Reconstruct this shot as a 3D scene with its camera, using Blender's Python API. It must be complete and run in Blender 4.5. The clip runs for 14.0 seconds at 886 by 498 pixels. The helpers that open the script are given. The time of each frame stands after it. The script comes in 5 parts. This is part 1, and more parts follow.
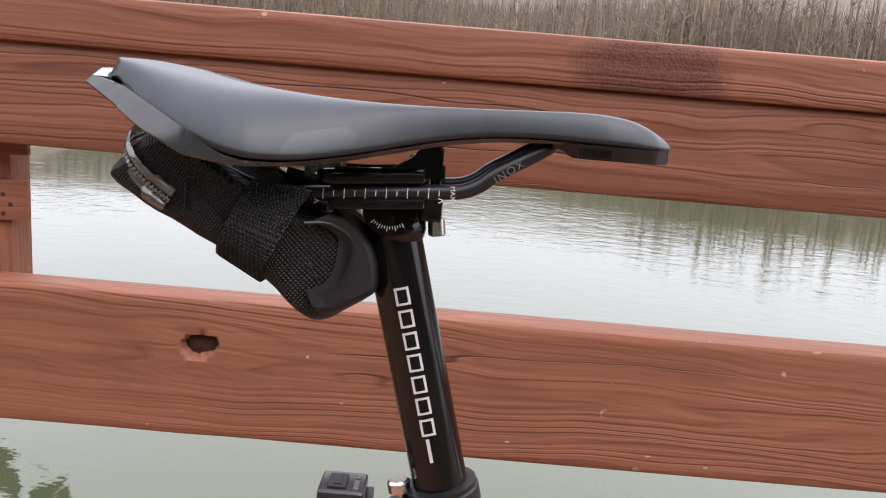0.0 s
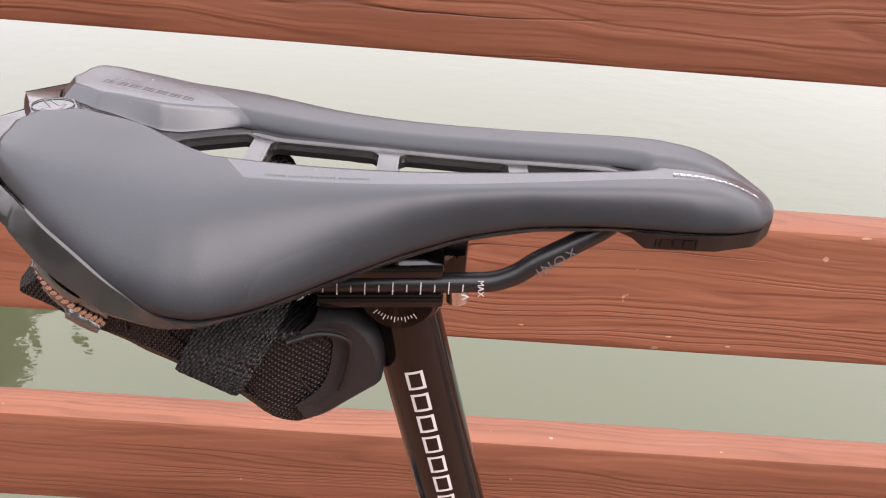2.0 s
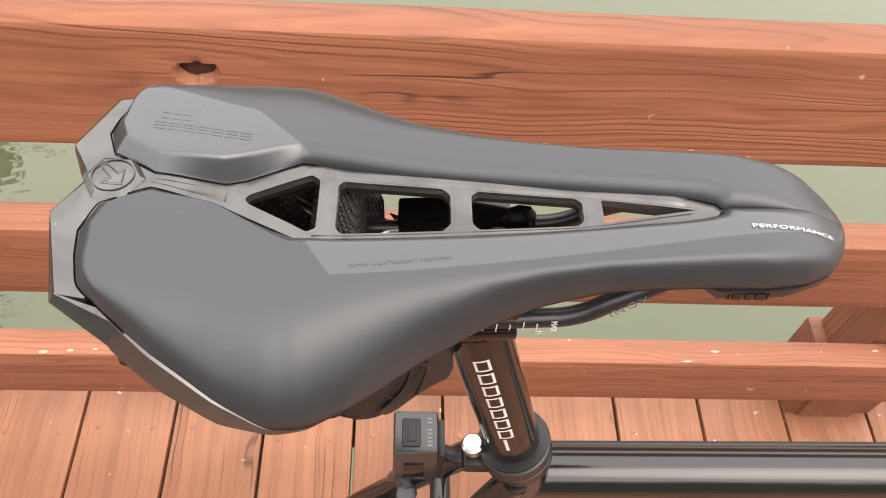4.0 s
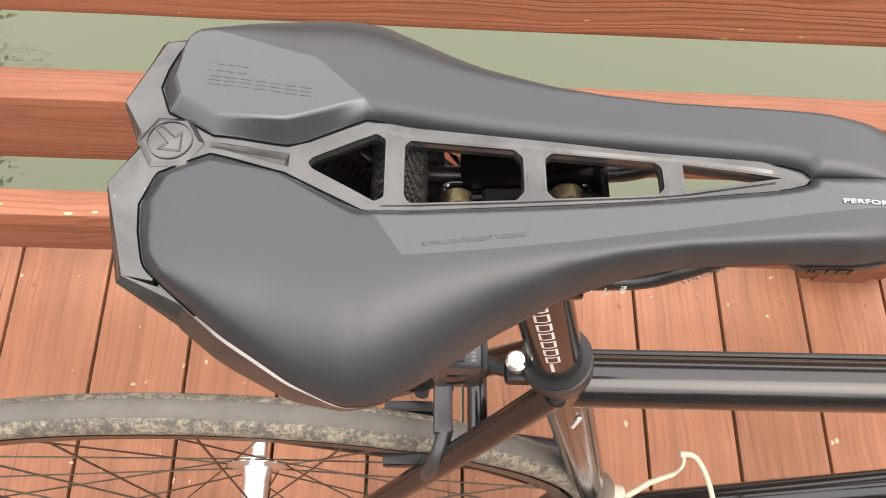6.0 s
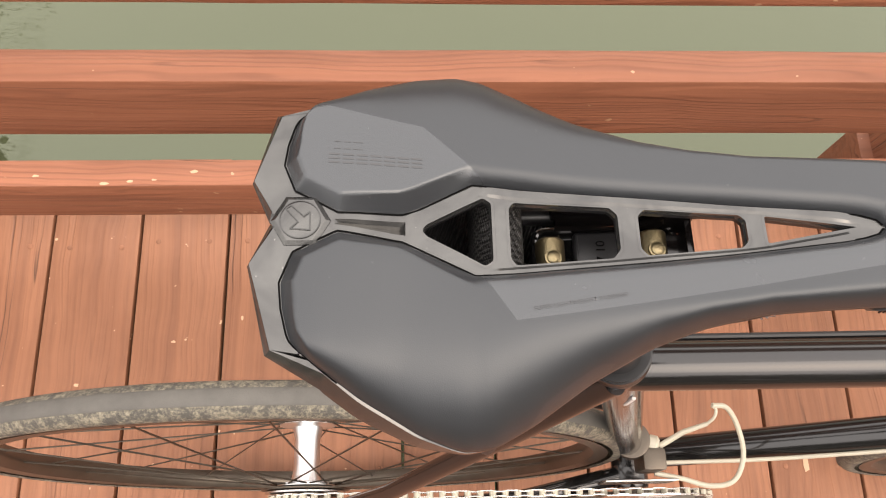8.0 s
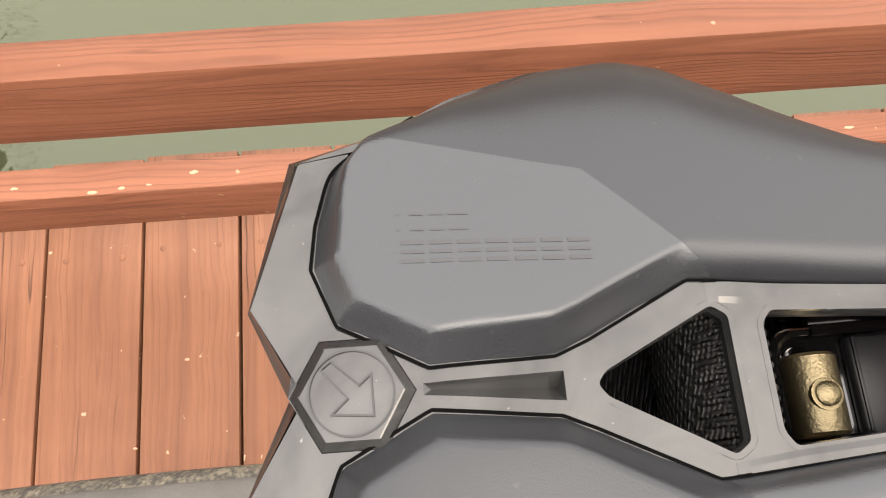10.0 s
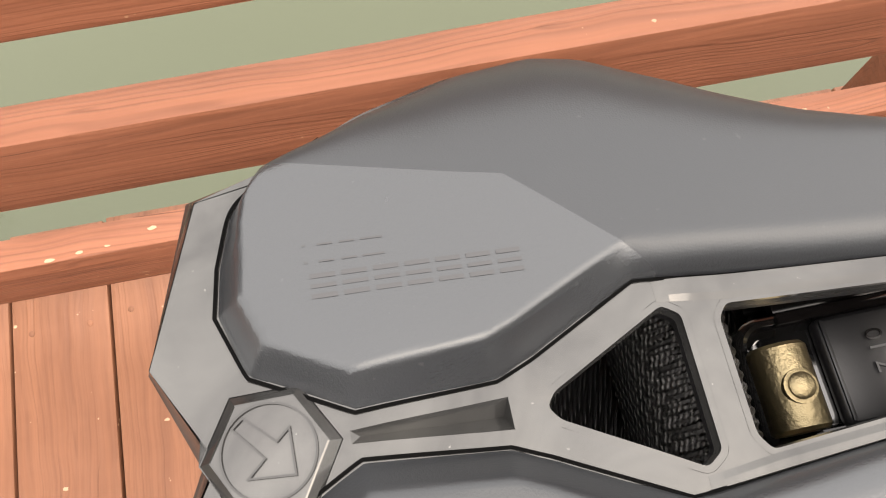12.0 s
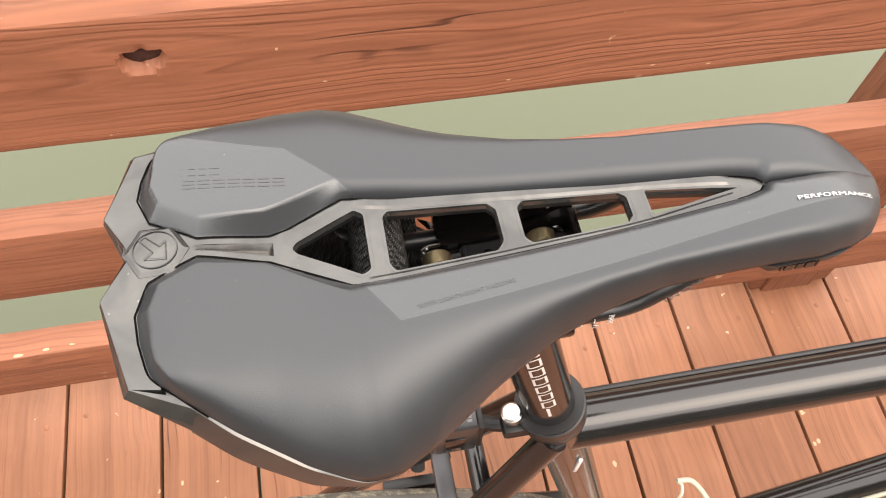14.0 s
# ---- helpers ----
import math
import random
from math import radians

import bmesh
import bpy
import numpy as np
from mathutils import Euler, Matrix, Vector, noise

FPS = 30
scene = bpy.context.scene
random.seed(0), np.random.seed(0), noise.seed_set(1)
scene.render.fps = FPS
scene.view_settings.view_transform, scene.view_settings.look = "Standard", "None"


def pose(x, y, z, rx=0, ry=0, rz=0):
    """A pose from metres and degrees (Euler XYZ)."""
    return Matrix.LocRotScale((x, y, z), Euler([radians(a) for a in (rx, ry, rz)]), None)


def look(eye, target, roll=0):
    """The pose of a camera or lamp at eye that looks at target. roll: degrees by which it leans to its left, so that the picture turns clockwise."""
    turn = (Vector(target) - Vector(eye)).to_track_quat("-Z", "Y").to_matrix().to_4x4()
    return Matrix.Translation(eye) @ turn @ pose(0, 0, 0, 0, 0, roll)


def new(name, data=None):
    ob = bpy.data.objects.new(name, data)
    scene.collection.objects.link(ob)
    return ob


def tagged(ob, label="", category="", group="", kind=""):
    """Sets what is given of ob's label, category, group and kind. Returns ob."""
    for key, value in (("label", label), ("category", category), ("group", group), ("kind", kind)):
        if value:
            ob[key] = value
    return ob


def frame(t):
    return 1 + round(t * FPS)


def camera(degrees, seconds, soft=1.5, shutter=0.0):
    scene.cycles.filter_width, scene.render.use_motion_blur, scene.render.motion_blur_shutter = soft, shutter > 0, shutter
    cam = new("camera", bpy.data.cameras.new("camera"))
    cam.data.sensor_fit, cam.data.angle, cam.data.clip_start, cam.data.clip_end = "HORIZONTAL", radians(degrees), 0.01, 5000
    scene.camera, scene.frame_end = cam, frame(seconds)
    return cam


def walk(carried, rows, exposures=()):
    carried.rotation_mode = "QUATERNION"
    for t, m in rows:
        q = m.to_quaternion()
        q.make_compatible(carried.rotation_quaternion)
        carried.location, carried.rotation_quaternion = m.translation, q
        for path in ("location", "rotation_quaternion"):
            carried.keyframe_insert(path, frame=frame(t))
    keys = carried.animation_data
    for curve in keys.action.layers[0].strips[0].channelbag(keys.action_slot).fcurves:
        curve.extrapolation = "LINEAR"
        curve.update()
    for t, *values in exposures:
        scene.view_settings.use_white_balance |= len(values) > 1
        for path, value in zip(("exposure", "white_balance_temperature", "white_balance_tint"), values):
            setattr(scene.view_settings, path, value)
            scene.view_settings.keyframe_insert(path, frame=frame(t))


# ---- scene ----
cam = camera(57.69, 14.0, 1.1)
# seconds, eye, yaw to the left, pitch, roll
PATH = [
    (0, 0.0325, -0.3728, 0.9937, 0.12, -12.36, 4.83),
    (0.5, 0.0330, -0.3560, 1.0115, 0.17, -15.64, 4.53),
    (1, 0.0276, -0.3316, 1.0393, -0.13, -20.20, 4.34),
    (1.5, 0.0185, -0.2785, 1.0662, -0.78, -25.97, 4.60),
    (2, 0.0136, -0.2410, 1.0950, -1.82, -32.59, 4.98),
    (2.2, 0.0133, -0.2342, 1.1091, -1.00, -34.95, 4.90),
    (4.3, -0.0223, -0.1530, 1.1843, -6.12, -56.88, 6.28),
    (4.5, -0.0227, -0.1489, 1.1860, -6.49, -58.04, 6.67),
    (5, -0.0230, -0.1416, 1.1913, -6.80, -60.89, 7.09),
    (5.5, -0.0263, -0.1298, 1.1893, -7.58, -63.79, 8.07),
    (6, -0.0396, -0.1199, 1.1917, -6.98, -66.44, 8.10),
    (6.5, -0.0444, -0.1114, 1.1928, -5.31, -68.24, 6.60),
    (7, -0.0505, -0.1037, 1.1970, -5.60, -69.79, 6.29),
    (7.5, -0.0594, -0.0935, 1.2070, -6.89, -70.94, 6.86),
    (8, -0.0747, -0.0868, 1.2274, -8.26, -71.92, 7.43),
    (8.5, -0.0877, -0.0652, 1.1995, -8.29, -72.84, 6.55),
    (9, -0.0932, -0.0371, 1.1602, -7.34, -73.72, 5.05),
    (9.2, -0.0943, -0.0300, 1.1477, -6.71, -74.03, 4.06),
    (11.5, -0.0971, 0.0023, 1.0732, -5.94, -74.69, -2.83),
    (12, -0.0870, -0.0086, 1.0946, -10.54, -72.63, -0.49),
    (12.5, -0.0797, -0.0267, 1.1296, -14.13, -70.46, 1.28),
    (13, -0.0717, -0.0539, 1.1547, -15.30, -68.30, 2.04),
    (13.5, -0.0620, -0.0926, 1.1798, -14.13, -65.25, 2.53),
    (14, -0.0537, -0.1257, 1.1956, -14.35, -60.78, 4.62),
]


def aim(x, y, z, yaw, pitch, roll):
    yaw, pitch = radians(yaw), radians(pitch)
    way = Vector((-math.sin(yaw) * math.cos(pitch), math.cos(yaw) * math.cos(pitch), math.sin(pitch)))
    return look((x, y, z), Vector((x, y, z)) + way, roll)


EXPOSURES = [(0.0, 1.14, 6150, 20), (1.0, 1.32, 6300, 21), (2.0, 1.52, 6550, 24), (4.5, 1.73, 7000, 15), (6.5, 1.66, 6950, 16), (8.0, 1.45, 7150, 16), (9.0, 1.53, 7150, 16), (11.5, 1.71, 7150, 15), (13.0, 1.70, 7200, 15), (14.0, 1.79, 7150, 15)]
walk(cam, [(t, aim(*p)) for t, *p in PATH], EXPOSURES)

# ---- light ----
SUN_ELEVATION, SUN_TURN = 56.4, 126.3
world = bpy.data.worlds.new("world")
scene.world = world
world.use_nodes = True
wn, wl = world.node_tree.nodes, world.node_tree.links
sky = wn.new("ShaderNodeTexSky")
sky.sky_type, sky.sun_disc = "NISHITA", False
sky.sun_elevation, sky.sun_rotation = radians(SUN_ELEVATION), radians(SUN_TURN)
sky.dust_density, sky.air_density, sky.ozone_density = 6.0, 1.6, 1.0
pale = wn.new("ShaderNodeMix")
pale.data_type = "RGBA"
pale.inputs[0].default_value = 0.82
co, parts = wn.new("ShaderNodeTexCoord"), wn.new("ShaderNodeSeparateXYZ")
dome = wn.new("ShaderNodeValToRGB")
dome.color_ramp.elements[0].position, dome.color_ramp.elements[0].color = 0.0, (0.56, 0.57, 0.57, 1)
dome.color_ramp.elements[1].position, dome.color_ramp.elements[1].color = 1.0, (1.0, 1.0, 1.0, 1)
haze = dome.color_ramp.elements.new(0.4)
haze.color = (0.86, 0.86, 0.86, 1)
bright = wn.new("ShaderNodeMix")
bright.data_type, bright.blend_type = "RGBA", "MULTIPLY"
bright.inputs[0].default_value = 1.0
bright.inputs[7].default_value = (13.2, 13.3, 13.3, 1)
wl.new(co.outputs["Generated"], parts.inputs[0])
wl.new(parts.outputs[2], dome.inputs[0])
wl.new(dome.outputs[0], bright.inputs[6])
wl.new(bright.outputs[2], pale.inputs[7])
wl.new(sky.outputs[0], pale.inputs[6])
wl.new(pale.outputs[2], wn["Background"].inputs[0])
wn["Background"].inputs[1].default_value = 0.12
sun = new("sun", bpy.data.lights.new("sun", "SUN"))
sun.data.energy, sun.data.angle, sun.data.color = 0.4, radians(40), (1.0, 0.96, 0.90)
sun.matrix_world = look((3.0, -2.2, 5.6), (0, 0, 0))


# ---- materials ----
def nodes_of(name):
    m = bpy.data.materials.new(name)
    m.use_nodes = True
    nt = m.node_tree
    return m, nt, nt.nodes["Principled BSDF"]


def add(nt, kind, **values):
    n = nt.nodes.new(kind)
    for k, v in values.items():
        n.inputs[k.replace("_", " ")].default_value = v
    return n


def ramp(nt, source, stops):
    r = nt.nodes.new("ShaderNodeValToRGB")
    el = r.color_ramp.elements
    while len(el) < len(stops):
        el.new(0.5)
    for e, (p, c) in zip(el, stops):
        e.position, e.color = p, (*c, 1) if len(c) == 3 else c
    nt.links.new(source, r.inputs[0])
    return r.outputs[0]


def grey(v):
    return (v, v, v)


def mapped(nt, scale=(1, 1, 1), scatter=0.0, turn=(0, 0, 0)):
    """Object coordinates, stretched, and shifted from object to object."""
    co, mp = nt.nodes.new("ShaderNodeTexCoord"), nt.nodes.new("ShaderNodeMapping")
    mp.inputs["Scale"].default_value = scale
    mp.inputs["Rotation"].default_value = turn
    nt.links.new(co.outputs["Object"], mp.inputs["Vector"])
    if scatter:
        info, mul = nt.nodes.new("ShaderNodeObjectInfo"), nt.nodes.new("ShaderNodeVectorMath")
        mul.operation = "SCALE"
        mul.inputs[0].default_value = (scatter, scatter * 0.7, scatter * 1.3)
        nt.links.new(info.outputs["Random"], mul.inputs["Scale"])
        nt.links.new(mul.outputs[0], mp.inputs["Location"])
    return mp.outputs[0]


def noise_of(nt, vector, scale, detail=4.0, rough=0.55, distort=0.0):
    n = add(nt, "ShaderNodeTexNoise", Scale=scale, Detail=detail, Roughness=rough, Distortion=distort)
    nt.links.new(vector, n.inputs["Vector"])
    return n.outputs["Fac"]


def blend(nt, fac, a, b, mode="MIX"):
    m = nt.nodes.new("ShaderNodeMix")
    m.data_type, m.blend_type = "RGBA", mode
    for src, sock in ((fac, 0), (a, 6), (b, 7)):
        if isinstance(src, (int, float)):
            m.inputs[sock].default_value = src
        elif isinstance(src, tuple):
            m.inputs[sock].default_value = (*src, 1)
        else:
            nt.links.new(src, m.inputs[sock])
    return m.outputs[2]


def math_of(nt, op, a, b=0.5):
    m = nt.nodes.new("ShaderNodeMath")
    m.operation = op
    for src, sock in ((a, 0), (b, 1)):
        if isinstance(src, (int, float)):
            m.inputs[sock].default_value = src
        else:
            nt.links.new(src, m.inputs[sock])
    return m.outputs[0]


def bumped(nt, bsdf, height, strength, distance):
    b = add(nt, "ShaderNodeBump", Strength=strength, Distance=distance)
    nt.links.new(height, b.inputs["Height"])
    nt.links.new(b.outputs[0], bsdf.inputs["Normal"])


def wood(name, axis, base=(0.35, 0.105, 0.060), dark=(0.155, 0.042, 0.024), worn=0.5, turns=22.0, strong=0.45, knot=None, stain=None):
    """Red-stained softwood, the grain along an axis of the board."""
    m, nt, b = nodes_of(name)
    long, fine, streak = [14.0] * 3, [60.0] * 3, [120.0] * 3
    long[axis], fine[axis], streak[axis] = 0.75, 1.6, 2.2
    v = mapped(nt, (1, 1, 1), 7.0)
    warp = add(nt, "ShaderNodeTexNoise", Scale=5.0, Detail=2.0)
    nt.links.new(v, warp.inputs["Vector"])
    mix = nt.nodes.new("ShaderNodeVectorMath")
    mix.operation = "MULTIPLY_ADD"
    mix.inputs[1].default_value = (0.024,) * 3
    nt.links.new(warp.outputs["Color"], mix.inputs[0])
    nt.links.new(v, mix.inputs[2])

    def stretch(k):
        s = nt.nodes.new("ShaderNodeVectorMath")
        s.operation = "MULTIPLY"
        s.inputs[1].default_value = k
        nt.links.new(mix.outputs[0], s.inputs[0])
        return s.outputs[0]

    rings = noise_of(nt, stretch(long), 1.0, 2.0, 0.5, 0.3)
    across = nt.nodes.new("ShaderNodeVectorMath")
    across.operation = "DOT_PRODUCT"
    slant = [95.0, 70.0, 95.0]
    slant[axis] = 1.3
    across.inputs[1].default_value = slant
    nt.links.new(mix.outputs[0], across.inputs[0])
    course = across.outputs["Value"]
    if knot:
        place = nt.nodes.new("ShaderNodeSeparateXYZ")
        nt.links.new(nt.nodes.new("ShaderNodeTexCoord").outputs["Object"], place.inputs[0])
        dx = math_of(nt, "DIVIDE", math_of(nt, "SUBTRACT", place.outputs[0], knot[0]), 0.055)
        dz = math_of(nt, "DIVIDE", math_of(nt, "SUBTRACT", place.outputs[2], knot[1]), 0.026)
        far = math_of(nt, "ADD", math_of(nt, "MULTIPLY", dx, dx), math_of(nt, "MULTIPLY", dz, dz))
        pull = math_of(nt, "MULTIPLY", dz, math_of(nt, "POWER", 2.718, math_of(nt, "MULTIPLY", far, -1.0)))
        course = math_of(nt, "SUBTRACT", course, math_of(nt, "MULTIPLY", pull, 2.6))
    lines = math_of(nt, "FRACT", math_of(nt, "ADD", math_of(nt, "MULTIPLY", rings, turns), course), 0)
    late = ramp(nt, lines, [(0.0, grey(0.05)), (0.16, grey(0.9)), (0.45, grey(1)), (0.78, grey(0.62)), (0.93, grey(0.08)), (1.0, grey(0.05))])
    finer = math_of(nt, "FRACT", math_of(nt, "ADD", math_of(nt, "MULTIPLY", rings, turns * 2.1), math_of(nt, "MULTIPLY", course, 2.3)), 0)
    finer = ramp(nt, finer, [(0.0, grey(0.35)), (0.3, grey(1)), (0.7, grey(0.8)), (1.0, grey(0.35))])
    late = blend(nt, 0.35, late, finer)
    patchy = [c * 0.9 for c in long]
    patchy[axis] = 2.4
    weight = ramp(nt, noise_of(nt, stretch(patchy), 1.0, 3.0, 0.6), [(0.36, grey(0.25)), (0.62, grey(1))])
    late = blend(nt, weight, (0.72, 0.72, 0.72), late)
    grain = noise_of(nt, stretch(fine), 1.0, 3.0, 0.6)
    pore = noise_of(nt, stretch(streak), 1.0, 2.0, 0.7)
    blotch = noise_of(nt, v, 6.0, 4.0, 0.6)
    tone = blend(nt, 1 - strong, late, ramp(nt, grain, [(0.3, grey(0.1)), (0.7, grey(1))]))
    colour = blend(nt, tone, dark, base)
    colour = blend(nt, math_of(nt, "MULTIPLY", ramp(nt, blotch, [(0.35, grey(0)), (0.75, grey(1))]), 0.35 * worn),
                   colour, tuple(min(1, 1.35 * c + 0.02) for c in base))
    info = nt.nodes.new("ShaderNodeObjectInfo")
    hue = ramp(nt, info.outputs["Random"], [(0.0, grey(0.82)), (1.0, grey(1.12))])
    colour = blend(nt, 1.0, colour, hue, "MULTIPLY")
    speck = noise_of(nt, mapped(nt, (1, 1, 1), 3.0), 60.0, 2.0, 0.5)
    bare = ramp(nt, speck, [(0.735, grey(0)), (0.755, grey(1))])
    colour = blend(nt, math_of(nt, "MULTIPLY", bare, worn), colour, (0.62, 0.42, 0.27))
    check, thin = [30.0] * 3, [9.0] * 3
    check[axis], thin[axis] = 0.55, 3.0
    split = ramp(nt, noise_of(nt, stretch(check), 1.0, 1.0, 0.4), [(0.491, grey(0)), (0.498, grey(1)), (0.502, grey(1)), (0.509, grey(0))])
    split = math_of(nt, "MULTIPLY", split, ramp(nt, noise_of(nt, stretch(thin), 1.0, 2.0, 0.5), [(0.53, grey(0)), (0.62, grey(1))]))
    colour = blend(nt, math_of(nt, "MULTIPLY", split, 0.8), colour, tuple(0.35 * c for c in dark))
    if stain:
        spot = nt.nodes.new("ShaderNodeSeparateXYZ")
        nt.links.new(nt.nodes.new("ShaderNodeTexCoord").outputs["Object"], spot.inputs[0])
        sx = math_of(nt, "POWER", math_of(nt, "ABSOLUTE", math_of(nt, "DIVIDE", math_of(nt, "SUBTRACT", spot.outputs[0], stain[0]), stain[2])), 3.0)
        sz = math_of(nt, "POWER", math_of(nt, "ABSOLUTE", math_of(nt, "DIVIDE", math_of(nt, "SUBTRACT", spot.outputs[2], stain[1]), stain[3])), 3.0)
        reach = math_of(nt, "ADD", math_of(nt, "ADD", sx, sz), math_of(nt, "MULTIPLY", noise_of(nt, v, 45.0, 4.0, 0.65), 1.1))
        soak = ramp(nt, math_of(nt, "MULTIPLY", reach, 0.5), [(0.42, grey(1)), (0.80, grey(0))])
        crumb = ramp(nt, noise_of(nt, v, 420.0, 3.0, 0.6), [(0.40, grey(0.62)), (0.58, grey(1))])
        colour = blend(nt, math_of(nt, "MULTIPLY", soak, 0.88), colour, blend(nt, 1.0, (0.128, 0.046, 0.030), crumb, "MULTIPLY"))
        grain = math_of(nt, "ADD", grain, math_of(nt, "MULTIPLY", math_of(nt, "MULTIPLY", crumb, soak), 0.5))
    nt.links.new(colour, b.inputs["Base Color"])
    nt.links.new(ramp(nt, pore, [(0.3, grey(0.5)), (0.8, grey(0.72))]), b.inputs["Roughness"])
    b.inputs["Specular IOR Level"].default_value = 0.35
    late = math_of(nt, "SUBTRACT", late, math_of(nt, "MULTIPLY", split, 1.2))
    height = math_of(nt, "ADD", math_of(nt, "MULTIPLY", late, 0.55), math_of(nt, "MULTIPLY", grain, 0.9))
    bumped(nt, b, math_of(nt, "ADD", height, math_of(nt, "MULTIPLY", pore, 0.4)), 0.6, 0.0022)
    return m


def plain(name, colour, rough, metal=0.0, grain=400.0, relief=0.05, spread=0.12, spec=0.5, coat=0.0):
    """A worn, finely grained solid: plastic, paint, rubber or metal."""
    m, nt, b = nodes_of(name)
    v = mapped(nt, (1, 1, 1), 2.0)
    big, small = noise_of(nt, v, grain * 0.06, 4.0, 0.6), noise_of(nt, v, grain, 3.0, 0.6)
    lo, hi = tuple(c * (1 - spread) for c in colour), tuple(min(1, c * (1 + spread)) for c in colour)
    nt.links.new(blend(nt, big, lo, hi), b.inputs["Base Color"])
    rr = math_of(nt, "ADD", math_of(nt, "MULTIPLY", big, 0.25 * rough), rough * 0.87)
    nt.links.new(rr, b.inputs["Roughness"])
    b.inputs["Metallic"].default_value = metal
    b.inputs["Specular IOR Level"].default_value = spec
    b.inputs["Coat Weight"].default_value = coat
    b.inputs["Coat Roughness"].default_value = 0.06
    if relief:
        bumped(nt, b, small, relief, 0.0006)
    return m


def woven(name, colour, pitch, rough=0.75, relief=0.6):
    """Coarse black cloth: two crossed sets of threads."""
    m, nt, b = nodes_of(name)
    v = mapped(nt)
    bands = []
    for a in (0.6, -0.6):
        w = add(nt, "ShaderNodeTexWave", Scale=pitch, Distortion=0.6, Detail=1.0)
        rot = nt.nodes.new("ShaderNodeMapping")
        rot.inputs["Rotation"].default_value = (0, a, 0.3)
        nt.links.new(v, rot.inputs["Vector"])
        nt.links.new(rot.outputs[0], w.inputs["Vector"])
        bands.append(w.outputs["Fac"])
    cloth = math_of(nt, "MULTIPLY", bands[0], bands[1])
    big = noise_of(nt, v, 40.0, 3.0)
    c = blend(nt, cloth, tuple(x * 0.12 for x in colour), tuple(x * 2.2 for x in colour))
    nt.links.new(blend(nt, math_of(nt, "MULTIPLY", big, 0.25), c, tuple(x * 0.8 for x in colour)), b.inputs["Base Color"])
    b.inputs["Roughness"].default_value = rough
    b.inputs["Specular IOR Level"].default_value = 0.35
    bumped(nt, b, cloth, relief, 0.0008)
    return m


BOARD, LATE = (0.290, 0.112, 0.060), (0.105, 0.037, 0.020)
WOOD_X = wood("red_stained_board", 0, BOARD, LATE, turns=14.0, strong=0.62)
WOOD_CAP = wood("red_stained_cap", 0, BOARD, LATE, turns=14.0, strong=0.62, stain=(0.190, 1.010, 0.072, 0.026))
WOOD_KNOT = wood("red_stained_knotty_board", 0, BOARD, LATE, turns=14.0, strong=0.62, knot=(-0.182, 0.7335))
WOOD_Y = wood("red_stained_plank", 1, (0.262, 0.113, 0.059), (0.130, 0.051, 0.027), 0.8, 5.0, 0.34)
WOOD_Z = wood("red_stained_post", 2, BOARD, LATE, turns=12.0)
KNOT = plain("dark_knot_wood", (0.055, 0.02, 0.014), 0.8, grain=900, relief=0.6, spread=0.4)
BARE = plain("bare_chipped_wood", (0.52, 0.33, 0.21), 0.8, grain=900, relief=0.3)


def shell_finish():
    """Glossy grey shell with smears, rubbed patches and dust specks."""
    m, nt, b = nodes_of("glossy_grey_shell")
    v = mapped(nt)
    smear, rub = noise_of(nt, v, 38.0, 5.0, 0.62, 0.8), noise_of(nt, v, 160.0, 4.0, 0.65)
    speck = ramp(nt, noise_of(nt, v, 700.0, 2.0, 0.5), [(0.73, grey(0)), (0.79, grey(1))])
    c = blend(nt, ramp(nt, smear, [(0.36, grey(0)), (0.64, grey(1))]), (0.066, 0.066, 0.065), (0.102, 0.102, 0.098))
    nt.links.new(blend(nt, math_of(nt, "MULTIPLY", speck, 0.35), c, (0.40, 0.39, 0.36)), b.inputs["Base Color"])
    rough = math_of(nt, "ADD", math_of(nt, "MULTIPLY", smear, 0.20), math_of(nt, "MULTIPLY", rub, 0.10))
    nt.links.new(rough, b.inputs["Roughness"])
    b.inputs["Metallic"].default_value = 0.72
    bumped(nt, b, rub, 0.06, 0.0004)
    return m


SHELL = shell_finish()
CASE = plain("satin_black_case", (0.018, 0.018, 0.019), 0.24, grain=500, relief=0.02, spec=0.6)
# darker shell tone for shade lines drawn on the emblem
RELIEF_SHADE = plain("relief_shade_lines", (0.060, 0.060, 0.059), 0.25, 0.8, grain=300, relief=0.03, spread=0.15)


def inside_of(nt, vector, corners, plane):
    """1 inside a convex outline with corners in turn, laid on two axes."""
    best = None
    for (x0, y0), (x1, y1) in zip(corners, corners[1:] + corners[:1]):
        n = Vector((y0 - y1, x1 - x0)).normalized()
        dot = nt.nodes.new("ShaderNodeVectorMath")
        dot.operation = "DOT_PRODUCT"
        axis = [0.0, 0.0, 0.0]
        axis[plane[0]], axis[plane[1]] = n.x, n.y
        dot.inputs[1].default_value = axis
        nt.links.new(vector, dot.inputs[0])
        d = math_of(nt, "SUBTRACT", dot.outputs["Value"], n.x * x0 + n.y * y0)
        best = d if best is None else math_of(nt, "MINIMUM", best, d)
    return math_of(nt, "GREATER_THAN", best, 0.0)


